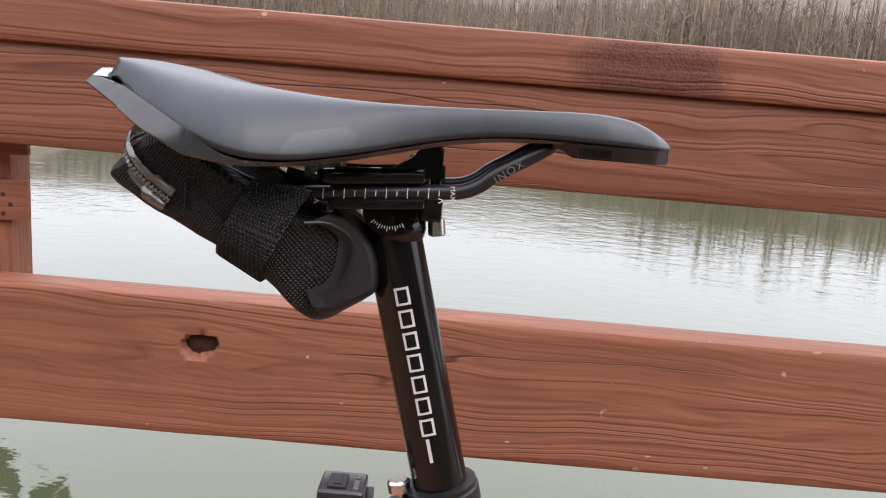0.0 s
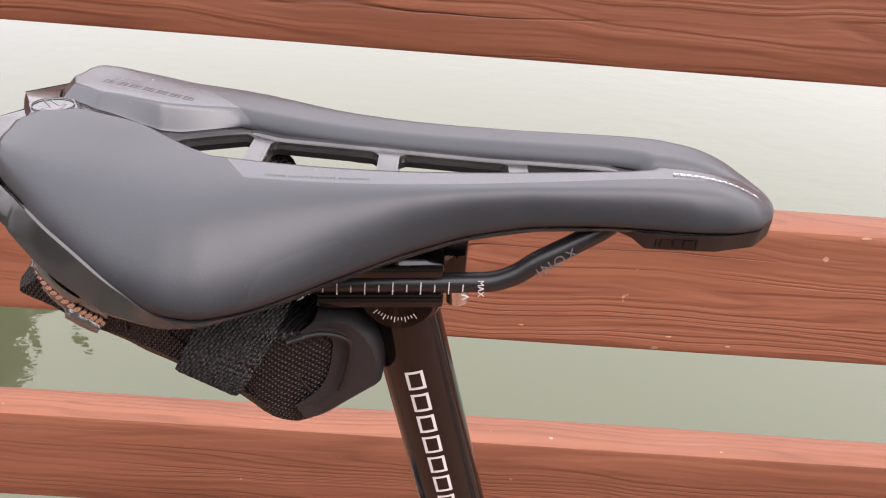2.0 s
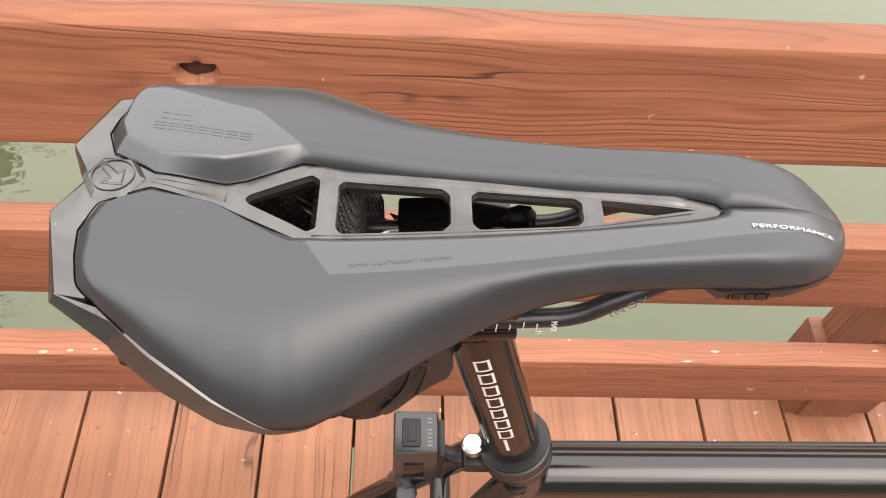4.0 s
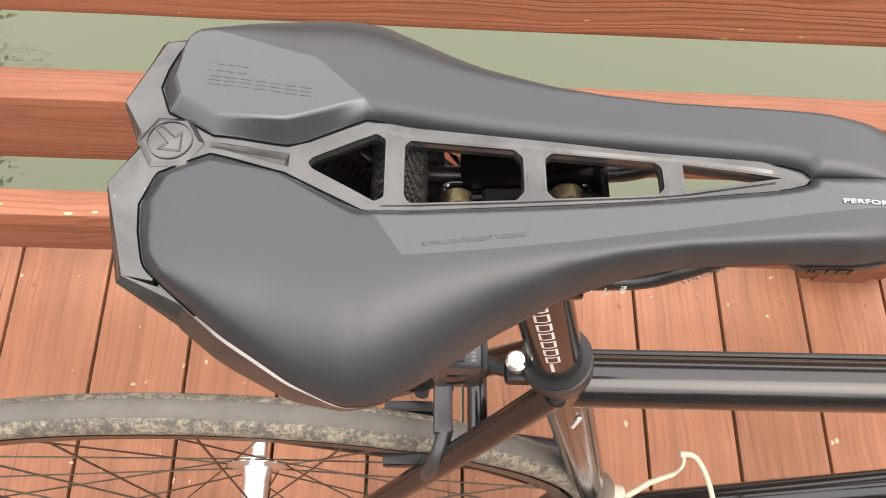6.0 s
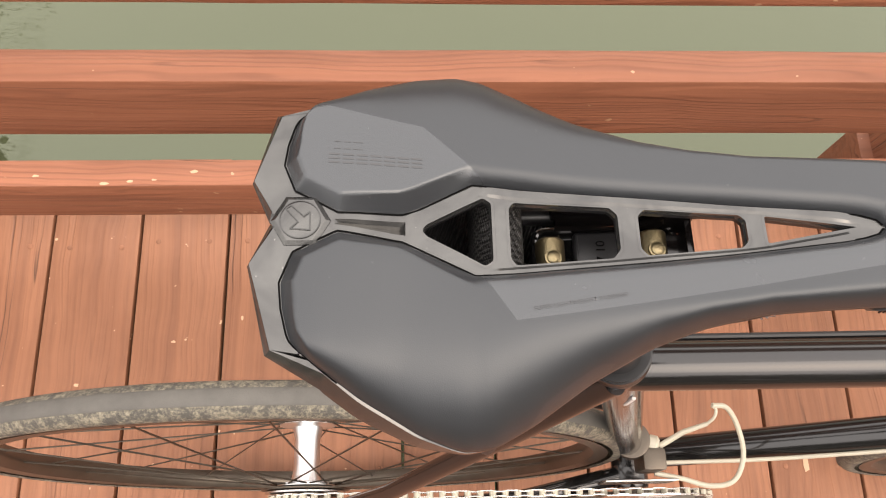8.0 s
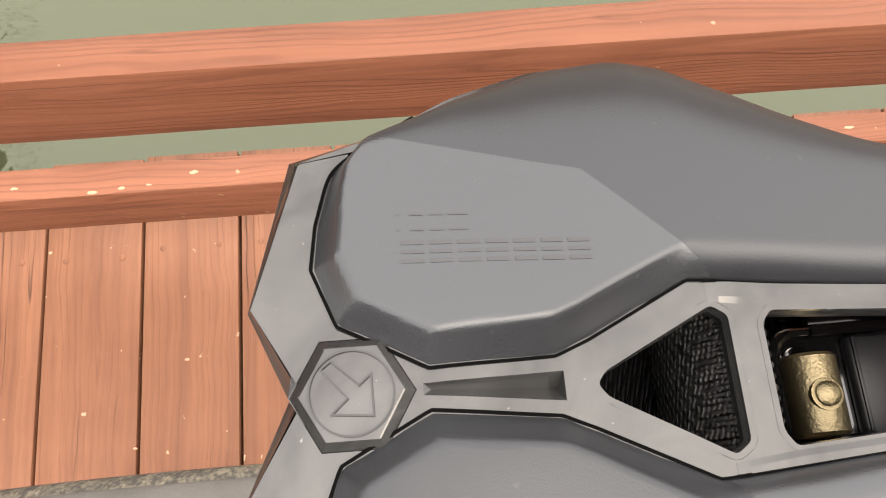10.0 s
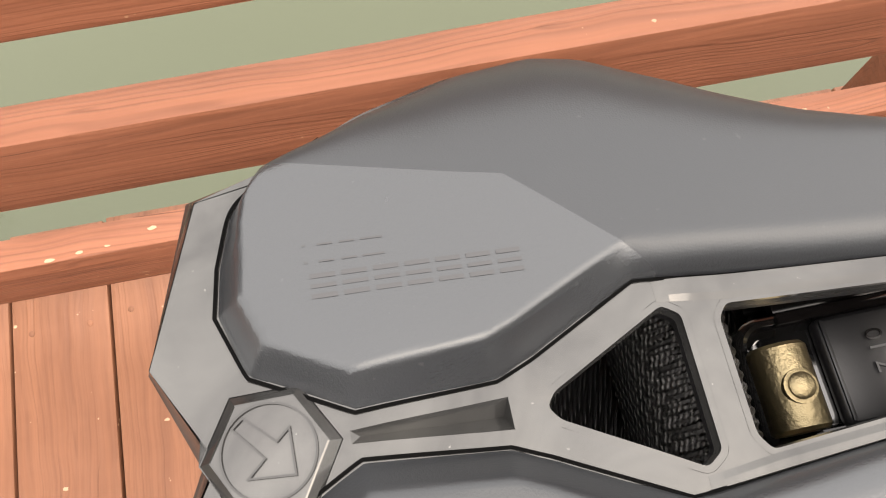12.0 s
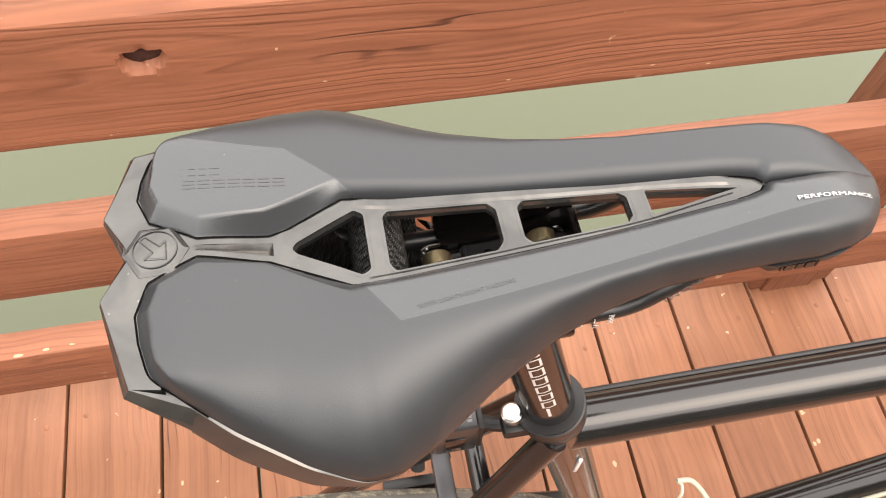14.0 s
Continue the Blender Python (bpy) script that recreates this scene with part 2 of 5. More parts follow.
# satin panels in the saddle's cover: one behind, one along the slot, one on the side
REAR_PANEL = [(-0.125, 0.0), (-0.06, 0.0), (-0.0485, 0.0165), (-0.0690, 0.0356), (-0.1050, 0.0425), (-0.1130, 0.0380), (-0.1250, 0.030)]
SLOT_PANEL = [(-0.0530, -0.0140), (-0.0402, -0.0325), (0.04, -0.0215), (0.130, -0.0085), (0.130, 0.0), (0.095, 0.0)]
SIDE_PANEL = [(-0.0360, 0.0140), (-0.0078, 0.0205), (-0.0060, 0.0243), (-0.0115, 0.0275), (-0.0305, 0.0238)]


def cover():
    """Matt, faintly grained saddle cover with satin panels."""
    m, nt, b = nodes_of("matt_saddle_cover")
    v = mapped(nt)
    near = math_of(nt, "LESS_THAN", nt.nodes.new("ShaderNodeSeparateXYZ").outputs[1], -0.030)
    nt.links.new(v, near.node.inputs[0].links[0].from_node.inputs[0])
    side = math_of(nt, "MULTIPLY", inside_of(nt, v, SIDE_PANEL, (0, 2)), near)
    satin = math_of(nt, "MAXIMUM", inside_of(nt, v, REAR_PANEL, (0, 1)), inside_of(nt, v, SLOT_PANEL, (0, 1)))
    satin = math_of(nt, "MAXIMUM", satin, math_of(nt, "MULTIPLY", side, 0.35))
    big, small = noise_of(nt, v, 45.0, 4.0, 0.6), noise_of(nt, v, 2600.0, 2.0, 0.6)
    dust = ramp(nt, noise_of(nt, v, 420.0, 2.0, 0.5), [(0.74, grey(0)), (0.80, grey(1))])
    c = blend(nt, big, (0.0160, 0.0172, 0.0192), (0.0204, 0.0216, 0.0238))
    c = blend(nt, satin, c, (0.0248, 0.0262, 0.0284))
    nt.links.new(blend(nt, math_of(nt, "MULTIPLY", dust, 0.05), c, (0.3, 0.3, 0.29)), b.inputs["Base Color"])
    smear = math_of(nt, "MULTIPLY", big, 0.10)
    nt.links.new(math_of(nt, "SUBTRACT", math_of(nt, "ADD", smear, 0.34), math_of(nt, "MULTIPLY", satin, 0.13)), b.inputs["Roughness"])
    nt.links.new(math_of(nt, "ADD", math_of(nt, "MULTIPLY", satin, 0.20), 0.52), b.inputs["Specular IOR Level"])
    b.inputs["Specular Tint"].default_value = (0.92, 0.97, 1.0, 1)
    bumped(nt, b, small, 0.10, 0.0006)
    return m


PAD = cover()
UNDER = plain("black_plastic", (0.008, 0.008, 0.0085), 0.38, grain=700, spec=0.4)
BLACK = plain("black_anodised_metal", (0.0045, 0.0038, 0.0038), 0.13, 0.0, grain=500, relief=0.02, spec=0.42)
GLOSS = plain("wet_black_lacquer", (0.006, 0.006, 0.0062), 0.09, grain=500, relief=0.02, spec=0.6, coat=1.0)
RAILS = plain("satin_black_rail", (0.011, 0.011, 0.012), 0.36, grain=600)
PAINT = plain("black_frame_enamel", (0.009, 0.0085, 0.0085), 0.15, grain=200, relief=0.02, spec=0.45, coat=0.2)
BRASS = plain("brass_barrel_nut", (0.25, 0.205, 0.12), 0.42, 1.0, grain=900, relief=0.4, spread=0.5)
STEEL = plain("bright_steel", (0.62, 0.6, 0.57), 0.26, 1.0, grain=500, relief=0.08, spread=0.2)
ALLOY = plain("polished_alloy", (0.72, 0.72, 0.72), 0.3, 1.0, grain=300, relief=0.08)
CALIPER = plain("dull_grey_alloy", (0.055, 0.055, 0.058), 0.38, 0.6, grain=300, relief=0.1, spread=0.3)
DARK_STEEL = plain("oily_dark_steel", (0.09, 0.075, 0.06), 0.4, 0.8, grain=500, relief=0.3, spread=0.4)
MARK = plain("pale_grey_print", (0.55, 0.54, 0.53), 0.5, grain=900, relief=0)
PALE_PRINT = plain("barely_seen_print", (0.0250, 0.0262, 0.0282), 0.215, grain=900, relief=0, spec=0.76)
FAINT = plain("tone_on_tone_print", (0.0225, 0.023, 0.0245), 0.23, grain=900, relief=0, spec=0.66)
CLOTH = woven("black_nylon_cloth", (0.0095, 0.0093, 0.0098), 260, 0.45, 1.0)
WEB = woven("black_webbing", (0.085, 0.083, 0.081), 300, 0.42, 0.8)
GAP_BLACK = plain("black_gap", (0.002, 0.002, 0.002), 0.9, grain=500, relief=0, spec=0.05)
GREY_PRINT = plain("dull_grey_print", (0.11, 0.11, 0.112), 0.5, grain=900, relief=0)
RUBBER = plain("black_rubberised_edge", (0.013, 0.013, 0.0138), 0.5, grain=800, relief=0.1, spec=0.35)
FOIL = plain("shiny_zip_tape", (0.34, 0.33, 0.31), 0.22, 0.6, grain=350, relief=0.9, spread=0.5, coat=1.0)
CREAM = plain("cream_cable_housing", (0.38, 0.35, 0.275), 0.45, grain=300, relief=0.05)
BAND = plain("grey_tyre_tread", (0.088, 0.083, 0.074), 0.8, grain=700, relief=0.7, spread=0.4)


def muddy():
    m, nt, b = nodes_of("muddy_tyre_rubber")
    v = mapped(nt)
    n = noise_of(nt, v, 420.0, 5.0, 0.7)
    k = noise_of(nt, v, 130.0, 4.0, 0.65)
    mud = ramp(nt, math_of(nt, "MULTIPLY", n, k), [(0.20, grey(0)), (0.36, grey(1))])
    nt.links.new(blend(nt, mud, (0.066, 0.062, 0.053), (0.245, 0.218, 0.160)), b.inputs["Base Color"])
    b.inputs["Roughness"].default_value = 0.8
    bumped(nt, b, n, 0.7, 0.0015)
    return m


MUDDY = muddy()


def pond():
    m, nt, b = nodes_of("pond_water")
    v = mapped(nt)
    big = noise_of(nt, v, 0.35, 3.0)
    nt.links.new(blend(nt, big, (0.046, 0.053, 0.028), (0.056, 0.063, 0.034)), b.inputs["Base Color"])
    b.inputs["Roughness"].default_value = 0.03
    b.inputs["IOR"].default_value = 1.62
    b.inputs["Specular Tint"].default_value = (0.93, 1.0, 0.80, 1)
    b.inputs["Specular IOR Level"].default_value = 0.5
    rip = noise_of(nt, mapped(nt, (1.0, 1.5, 1.0)), 3.0, 4.0, 0.55)
    patch = ramp(nt, noise_of(nt, v, 0.12, 2.0), [(0.42, grey(0.25)), (0.6, grey(1.0))])
    bumped(nt, b, math_of(nt, "MULTIPLY", rip, patch), 0.13, 0.06)
    return m


WATER = pond()


def leafy(name, low, high, rough=0.85):
    m, nt, b = nodes_of(name)
    g = nt.nodes.new("ShaderNodeNewGeometry")
    nt.links.new(ramp(nt, g.outputs["Random Per Island"], [(0.0, low), (1.0, high)]), b.inputs["Base Color"])
    b.inputs["Roughness"].default_value = rough
    return m


LEAVES = leafy("evergreen_leaves", (0.035, 0.05, 0.014), (0.085, 0.105, 0.03), 0.6)
TWIGS = leafy("bare_winter_wood", (0.085, 0.066, 0.046), (0.235, 0.178, 0.115))
BARK = plain("bark", (0.085, 0.07, 0.056), 0.9, grain=12, relief=0.8, spread=0.4)
EARTH = plain("leaf_litter_bank", (0.105, 0.083, 0.058), 0.95, grain=6, relief=0.6, spread=0.45)


# ---- building helpers ----
def mesh_from(name, bm, material, smooth=True):
    me = bpy.data.meshes.new(name)
    bmesh.ops.recalc_face_normals(bm, faces=bm.faces)
    bm.to_mesh(me)
    bm.free()
    me.materials.append(material)
    if smooth:
        me.shade_smooth()
    return me


def sharp(ob, degrees=35):
    ob.data.set_sharp_from_angle(angle=radians(degrees))
    return ob


def part(name, bm, material, parent, label="", edge=35):
    """One mesh under a thing or part; the vertices are given in the thing's outer space."""
    base = parent.get("base_x", 0.0), parent.get("base_y", 0.0), parent.get("base_z", 0.0)
    bmesh.ops.translate(bm, verts=bm.verts, vec=[-c for c in base])
    ob = new(name, mesh_from(name, bm, material))
    ob.parent = parent
    ob["base_x"], ob["base_y"], ob["base_z"] = base
    if edge:
        sharp(ob, edge)
    return tagged(ob, label)


def thing(name, base, label, category, group="", space=None, kind=""):
    ob = new(name)
    ob["base_x"], ob["base_y"], ob["base_z"] = base
    ob.empty_display_size = 0.05
    ob.matrix_world = (space or Matrix()) @ Matrix.Translation(base)
    return tagged(ob, label, category, group, kind)


def box(bm, lo, hi, bevel=0.0, segments=2):
    made = bmesh.ops.create_cube(bm, size=1)["verts"]
    for v in made:
        v.co = Vector([l + (c + 0.5) * (h - l) for c, l, h in zip(v.co, lo, hi)])
    if bevel:
        edges = list({e for v in made for e in v.link_edges})
        bmesh.ops.bevel(bm, geom=edges, offset=bevel, segments=segments, profile=0.6, affect="EDGES")
    return bm


def fresh():
    return bmesh.new()


def nudged(bm, by):
    bmesh.ops.translate(bm, verts=bm.verts, vec=by)
    return bm


def spin_between(bm, a, b, ra, rb=None, sides=20, caps=True):
    """A round bar from a to b."""
    a, b = Vector(a), Vector(b)
    rb = ra if rb is None else rb
    m = Matrix.Translation((a + b) / 2) @ (b - a).to_track_quat("Z", "Y").to_matrix().to_4x4()
    bmesh.ops.create_cone(bm, cap_ends=caps, segments=sides, radius1=ra, radius2=rb, depth=(b - a).length, matrix=m)
    return bm


def tube(bm, points, r, sides=14, rings=None):
    """A bent round bar through points; r may be a list."""
    pts = [Vector(p) for p in points]
    rs = r if isinstance(r, (list, tuple)) else [r] * len(pts)
    loops, side = [], None
    for i, p in enumerate(pts):
        t = (pts[min(i + 1, len(pts) - 1)] - pts[max(i - 1, 0)]).normalized()
        if side is None:
            side = t.orthogonal().normalized()
        side = (side - t * side.dot(t)).normalized()
        up = t.cross(side)
        loops.append([bm.verts.new(p + rs[i] * (math.cos(a) * side + math.sin(a) * up))
                      for a in [2 * math.pi * k / sides for k in range(sides)]])
    for l0, l1 in zip(loops, loops[1:]):
        for k in range(sides):
            bm.faces.new((l0[k], l0[(k + 1) % sides], l1[(k + 1) % sides], l1[k]))
    bm.faces.new(loops[0][::-1])
    bm.faces.new(loops[-1])
    return bm


def curve_points(points, steps=8):
    """A smooth line through points."""
    p = [Vector(q) for q in points]
    p = [2 * p[0] - p[1], *p, 2 * p[-1] - p[-2]]
    out = []
    for a, b, c, d in zip(p, p[1:], p[2:], p[3:]):
        for k in range(steps):
            t = k / steps
            out.append(0.5 * (2 * b + (c - a) * t + (2 * a - 5 * b + 4 * c - d) * t * t + (3 * b - a - 3 * c + d) * t ** 3))
    return out + [p[-2]]


def ring(bm, centre, axis, r_in, r_out, width, sides=40):
    """A flat-sided ring round an axis."""
    m = Matrix.Translation(centre) @ Vector(axis).to_track_quat("Z", "Y").to_matrix().to_4x4()
    loops = [[bm.verts.new(m @ Vector((r * math.cos(a), r * math.sin(a), z))) for a in [2 * math.pi * k / sides for k in range(sides)]]
             for r, z in ((r_in, -width / 2), (r_out, -width / 2), (r_out, width / 2), (r_in, width / 2))]
    for i in range(4):
        l0, l1 = loops[i], loops[(i + 1) % 4]
        for k in range(sides):
            bm.faces.new((l0[k], l0[(k + 1) % sides], l1[(k + 1) % sides], l1[k]))
    return bm


def lathe(bm, centre, axis, profile, sides=32):
    """A turned shape: profile of (radius, along)."""
    m = Matrix.Translation(centre) @ Vector(axis).to_track_quat("Z", "Y").to_matrix().to_4x4()
    loops = [[bm.verts.new(m @ Vector((r * math.cos(a), r * math.sin(a), z))) for a in [2 * math.pi * k / sides for k in range(sides)]]
             for r, z in profile]
    for l0, l1 in zip(loops, loops[1:]):
        for k in range(sides):
            bm.faces.new((l0[k], l0[(k + 1) % sides], l1[(k + 1) % sides], l1[k]))
    bm.faces.new(loops[0][::-1])
    bm.faces.new(loops[-1])
    return bm


def plate(bm, outer, holes, z_of, thick):
    """A flat plate with holes, laid on a height and given thickness."""
    edges = []
    for loop in (outer, *holes):
        vs = [bm.verts.new((x, y, 0)) for x, y in loop]
        edges += [bm.edges.new((a, b)) for a, b in zip(vs, vs[1:] + vs[:1])]
    bmesh.ops.triangle_fill(bm, use_beauty=True, use_dissolve=False, edges=edges)
    top = list(bm.verts)
    rim = [e for e in bm.edges if len(e.link_faces) == 1]
    low = {}
    for f in list(bm.faces):
        for v in f.verts:
            if v not in low:
                low[v] = bm.verts.new(v.co)
        bm.faces.new([low[v] for v in reversed(f.verts)])
    for e in rim:
        a, b = e.verts
        bm.faces.new((a, b, low[b], low[a]))
    for v in top:
        v.co.z = z_of(v.co.x, v.co.y)
        low[v].co.z = v.co.z - thick
    return bm


def smooth(a, b, x):
    t = min(1.0, max(0.0, (x - a) / (b - a)))
    return t * t * (3 - 2 * t)


def table(rows, x):
    """A smooth reading between rows of (x, value)."""
    return float(np.interp(x, [r[0] for r in rows], [r[1] for r in rows]))


def words(text, size, matrix, material, parent, name, depth=0.00008, spacing=1.0, lay=None):
    """Flat lettering as a mesh, its line along x of the matrix, its face along z."""
    c = bpy.data.curves.new(name, "FONT")
    c.body, c.size, c.extrude, c.space_character, c.align_x = text, size, depth, spacing, "CENTER"
    c.resolution_u = 3
    tmp = new(name + "_line", c)
    bpy.context.view_layer.update()
    me = bpy.data.meshes.new_from_object(tmp.evaluated_get(bpy.context.evaluated_depsgraph_get()))
    bpy.data.objects.remove(tmp)
    bpy.data.curves.remove(c)
    me.transform(matrix)
    bm = fresh()
    bm.from_mesh(me)
    bpy.data.meshes.remove(me)
    if lay:
        for v in bm.verts:
            v.co.z = lay(v.co.x, v.co.y)
    return part(name, bm, material, parent, edge=0)


# ---- the pond, its banks and the woods ----
WATER_Z, FACE = -1.2, 0.3167
bm = fresh()
bmesh.ops.create_grid(bm, x_segments=8, y_segments=8, size=400, matrix=Matrix.Translation((0, 0, WATER_Z)))
tagged(new("water", mesh_from("water", bm, WATER)), "calm green pond water reflecting a pale sky", "water", kind="structure")


def bank_height(x, y):
    far = 52 + 4 * math.sin(x * 0.05) + 2 * math.sin(x * 0.17 + 1)
    left = -7.2 - 0.05 * max(0.0, y) + 0.3 * math.sin(y * 0.9)
    h = max(smooth(far - 1, far + 5, y) * (1.2 + 0.165 * max(0.0, y - far)), smooth(left + 0.5, left - 3, x) * 1.1, smooth(-7, -10, y) * (1.2 + 0.04 * max(0.0, -8 - y)))
    return WATER_Z - 0.5 + 1.2 * h + 0.12 * noise.noise((x * 0.4, y * 0.4, 0)) * min(1, h * 2)


bm = fresh()
xs = [-400, -250, -150, -100, -70, -50, -40, -32, -26, -20, -16, -13, -11, -10, -9, -8.2, -7.6, -7, -6.4, -5, 0, 8, 16, 25, 35, 45, 60, 80, 120, 200, 400]
ys = [-400, -200, -100, -50, -25, -15, -12, -10, -9, -8, -7, -6, -2, 0, 3, 6, 9, 12, 16, 22, 30, 38, 44, 47, 49, 51, 53, 55, 57, 60, 64, 70, 80, 100, 140, 200, 400]
grid = [[bm.verts.new((x, y, bank_height(x, y))) for x in xs] for y in ys]
for r0, r1 in zip(grid, grid[1:]):
    for i in range(len(xs) - 1):
        bm.faces.new((r0[i], r0[i + 1], r1[i + 1], r1[i]))
tagged(new("ground", mesh_from("ground", bm, EARTH)), "brown leaf-littered pond bank and bed", "ground", kind="structure")


def bar(verts, faces, a, b, ra, rb, sides=4):
    t = (b - a).normalized()
    s = t.orthogonal().normalized()
    u = t.cross(s)
    k = len(verts)
    for p, r in ((a, ra), (b, rb)):
        verts += [p + r * (math.cos(q) * s + math.sin(q) * u) for q in [2 * math.pi * i / sides for i in range(sides)]]
    faces += [(k + i, k + (i + 1) % sides, k + sides + (i + 1) % sides, k + sides + i) for i in range(sides)]


def bare_tree(rng, verts, faces, x, y, height):
    foot = Vector((x, y, bank_height(x, y) - 0.2))
    lean = Vector((rng.uniform(-0.06, 0.06), rng.uniform(-0.06, 0.06), 1))
    top, r = foot + lean * height, height * 0.011 + 0.03
    mid = foot + lean * height * 0.55 + Vector((rng.uniform(-0.2, 0.2), 0, 0))
    bar(verts, faces, foot, mid, r, r * 0.6, 5)
    bar(verts, faces, mid, top, r * 0.6, r * 0.12, 5)
    for _ in range(16):
        f = rng.uniform(0.2, 0.95)
        p = foot.lerp(mid, f / 0.55) if f < 0.55 else mid.lerp(top, (f - 0.55) / 0.45)
        turn, rise, length = rng.uniform(0, 6.28), rng.uniform(0.3, 1.1), height * rng.uniform(0.12, 0.3) * (1.15 - f)
        d = Vector((math.cos(turn) * math.cos(rise), math.sin(turn) * math.cos(rise), math.sin(rise)))
        q = p + d * length
        bar(verts, faces, p, q, r * 0.3, r * 0.1, 3)
        for _ in range(3):
            w = p.lerp(q, rng.uniform(0.3, 1.0))
            e = d + Vector((rng.uniform(-0.8, 0.8), rng.uniform(-0.8, 0.8), rng.uniform(-0.2, 0.7)))
            bar(verts, faces, w, w + e * length * 0.45, r * 0.1, r * 0.04, 3)


rng = random.Random(5)
verts, faces = [], []
for _ in range(2100):
    x = rng.uniform(-62, 62)
    y = rng.choice([rng.uniform(56, 64), rng.uniform(62, 95)])
    tall = (4.8 + 3.2 * smooth(0, 24, x)) * rng.uniform(0.55, 1.25)
    bare_tree(rng, verts, faces, x, y, tall * (1.05 if y < 63 else 0.75))
for _ in range(30000):
    x, y = rng.uniform(-60, 60), rng.uniform(55, 90)
    p = Vector((x, y, bank_height(x, y)))
    bar(verts, faces, p, p + Vector((rng.uniform(-0.5, 0.5), rng.uniform(-0.5, 0.5), rng.uniform(0.8, 2.0) + rng.random() ** 2 * (2.0 + 2.5 * smooth(0, 24, x)))), 0.05, 0.012, 3)
me = bpy.data.meshes.new("woods")
me.from_pydata(verts, [], faces)
me.materials.append(TWIGS)
tagged(new("woods", me), "bare grey-brown winter trees along the far bank", "trees", kind="stuff")


def evergreen(name, x, y, height, radius, seed):
    r = random.Random(seed)
    foot = (x, y, bank_height(x, y) - 0.3)
    t = thing(name, foot, "tall dark-green leafy tree on the pond bank", "tree")
    bm = fresh()
    tube(bm, [foot, (x + 0.1, y, foot[2] + height * 0.5), (x, y + 0.1, foot[2] + height * 0.97)], [0.22, 0.13, 0.02], 10)
    for k in range(26):
        z = foot[2] + height * (0.22 + 0.72 * k / 26)
        a, reach = r.uniform(0, 6.28), radius * min(1.0, 1.25 - k / 26) * 0.8
        tip = (x + reach * math.cos(a), y + 0.4 * reach * math.sin(a), z + r.uniform(-0.2, 0.8))
        tube(bm, [(x, y, z), tuple((p + q) / 2 + r.uniform(-0.1, 0.1) for p, q in zip((x, y, z), tip)), tip], [0.05, 0.03, 0.01], 5)
    part("trunk", bm, BARK, t)
    verts, faces = [], []
    for k in range(17000):
        f = 0.188 + 0.812 * r.random() ** 1.3
        z = foot[2] + height * f
        full = radius * min(1.0, max(0.03, 1.0 - (f - 0.20) / 0.80)) * smooth(0.183, 0.205, f)
        rad = full * (0.3 + 0.7 * r.random() ** 0.35) * (0.86 + 0.2 * noise.noise((z * 1.3, k % 5, seed)))
        a = r.uniform(0, 6.28)
        c = Vector((x + rad * math.cos(a), y + 0.4 * rad * math.sin(a), z))
        d = Vector((r.uniform(-1, 1), r.uniform(-1, 1), r.uniform(-0.6, 0.6))).normalized()
        s = d.orthogonal().normalized()
        l = r.uniform(0.14, 0.30)
        n = len(verts)
        verts += [c - d * l, c + s * l * 0.4, c + d * l, c - s * l * 0.4]
        faces.append((n, n + 1, n + 2, n + 3))
    me = bpy.data.meshes.new("crown")
    me.from_pydata([v - Vector(foot) for v in verts], [], faces)
    me.materials.append(LEAVES)
    crown = new("crown", me)
    crown.parent = t
    return t


evergreen("evergreen_tree", -7.6, 5.3, 11.9, 5.3, 3)

# a leafy screen added out of view, to block sky light from -y
rng = random.Random(11)
verts, faces = [], []
for k in range(14000):
    x = rng.uniform(-45, 45)
    y = -rng.uniform(10.5, 17.0)
    roof = 8.2 + 0.9 * noise.noise((x * 0.16, 3.0, 0)) + 1.2 * noise.noise((x * 0.6, 7.0, 0))
    c = Vector((x, y, -0.2 + roof * rng.random() ** 0.85))
    d = Vector((rng.uniform(-1, 1), rng.uniform(-1, 1), rng.uniform(-0.7, 0.7))).normalized()
    s = d.orthogonal().normalized()
    l = rng.uniform(0.3, 0.75)
    n = len(verts)
    verts += [c - d * l, c + s * l * 0.45, c + d * l, c - s * l * 0.45]
    faces.append((n, n + 1, n + 2, n + 3))
me = bpy.data.meshes.new("shade_screen")
me.from_pydata(verts, [], faces)
me.materials.append(LEAVES)
tagged(new("shade_screen", me), "unseen leafy screen added to darken faces turned to the near bank", "trees", kind="stuff")

# ---- the boardwalk ----
fence = thing("fence", (0.0, 0.36, 0.0), "red-stained wooden boardwalk railing with level boards", "railing", kind="structure")


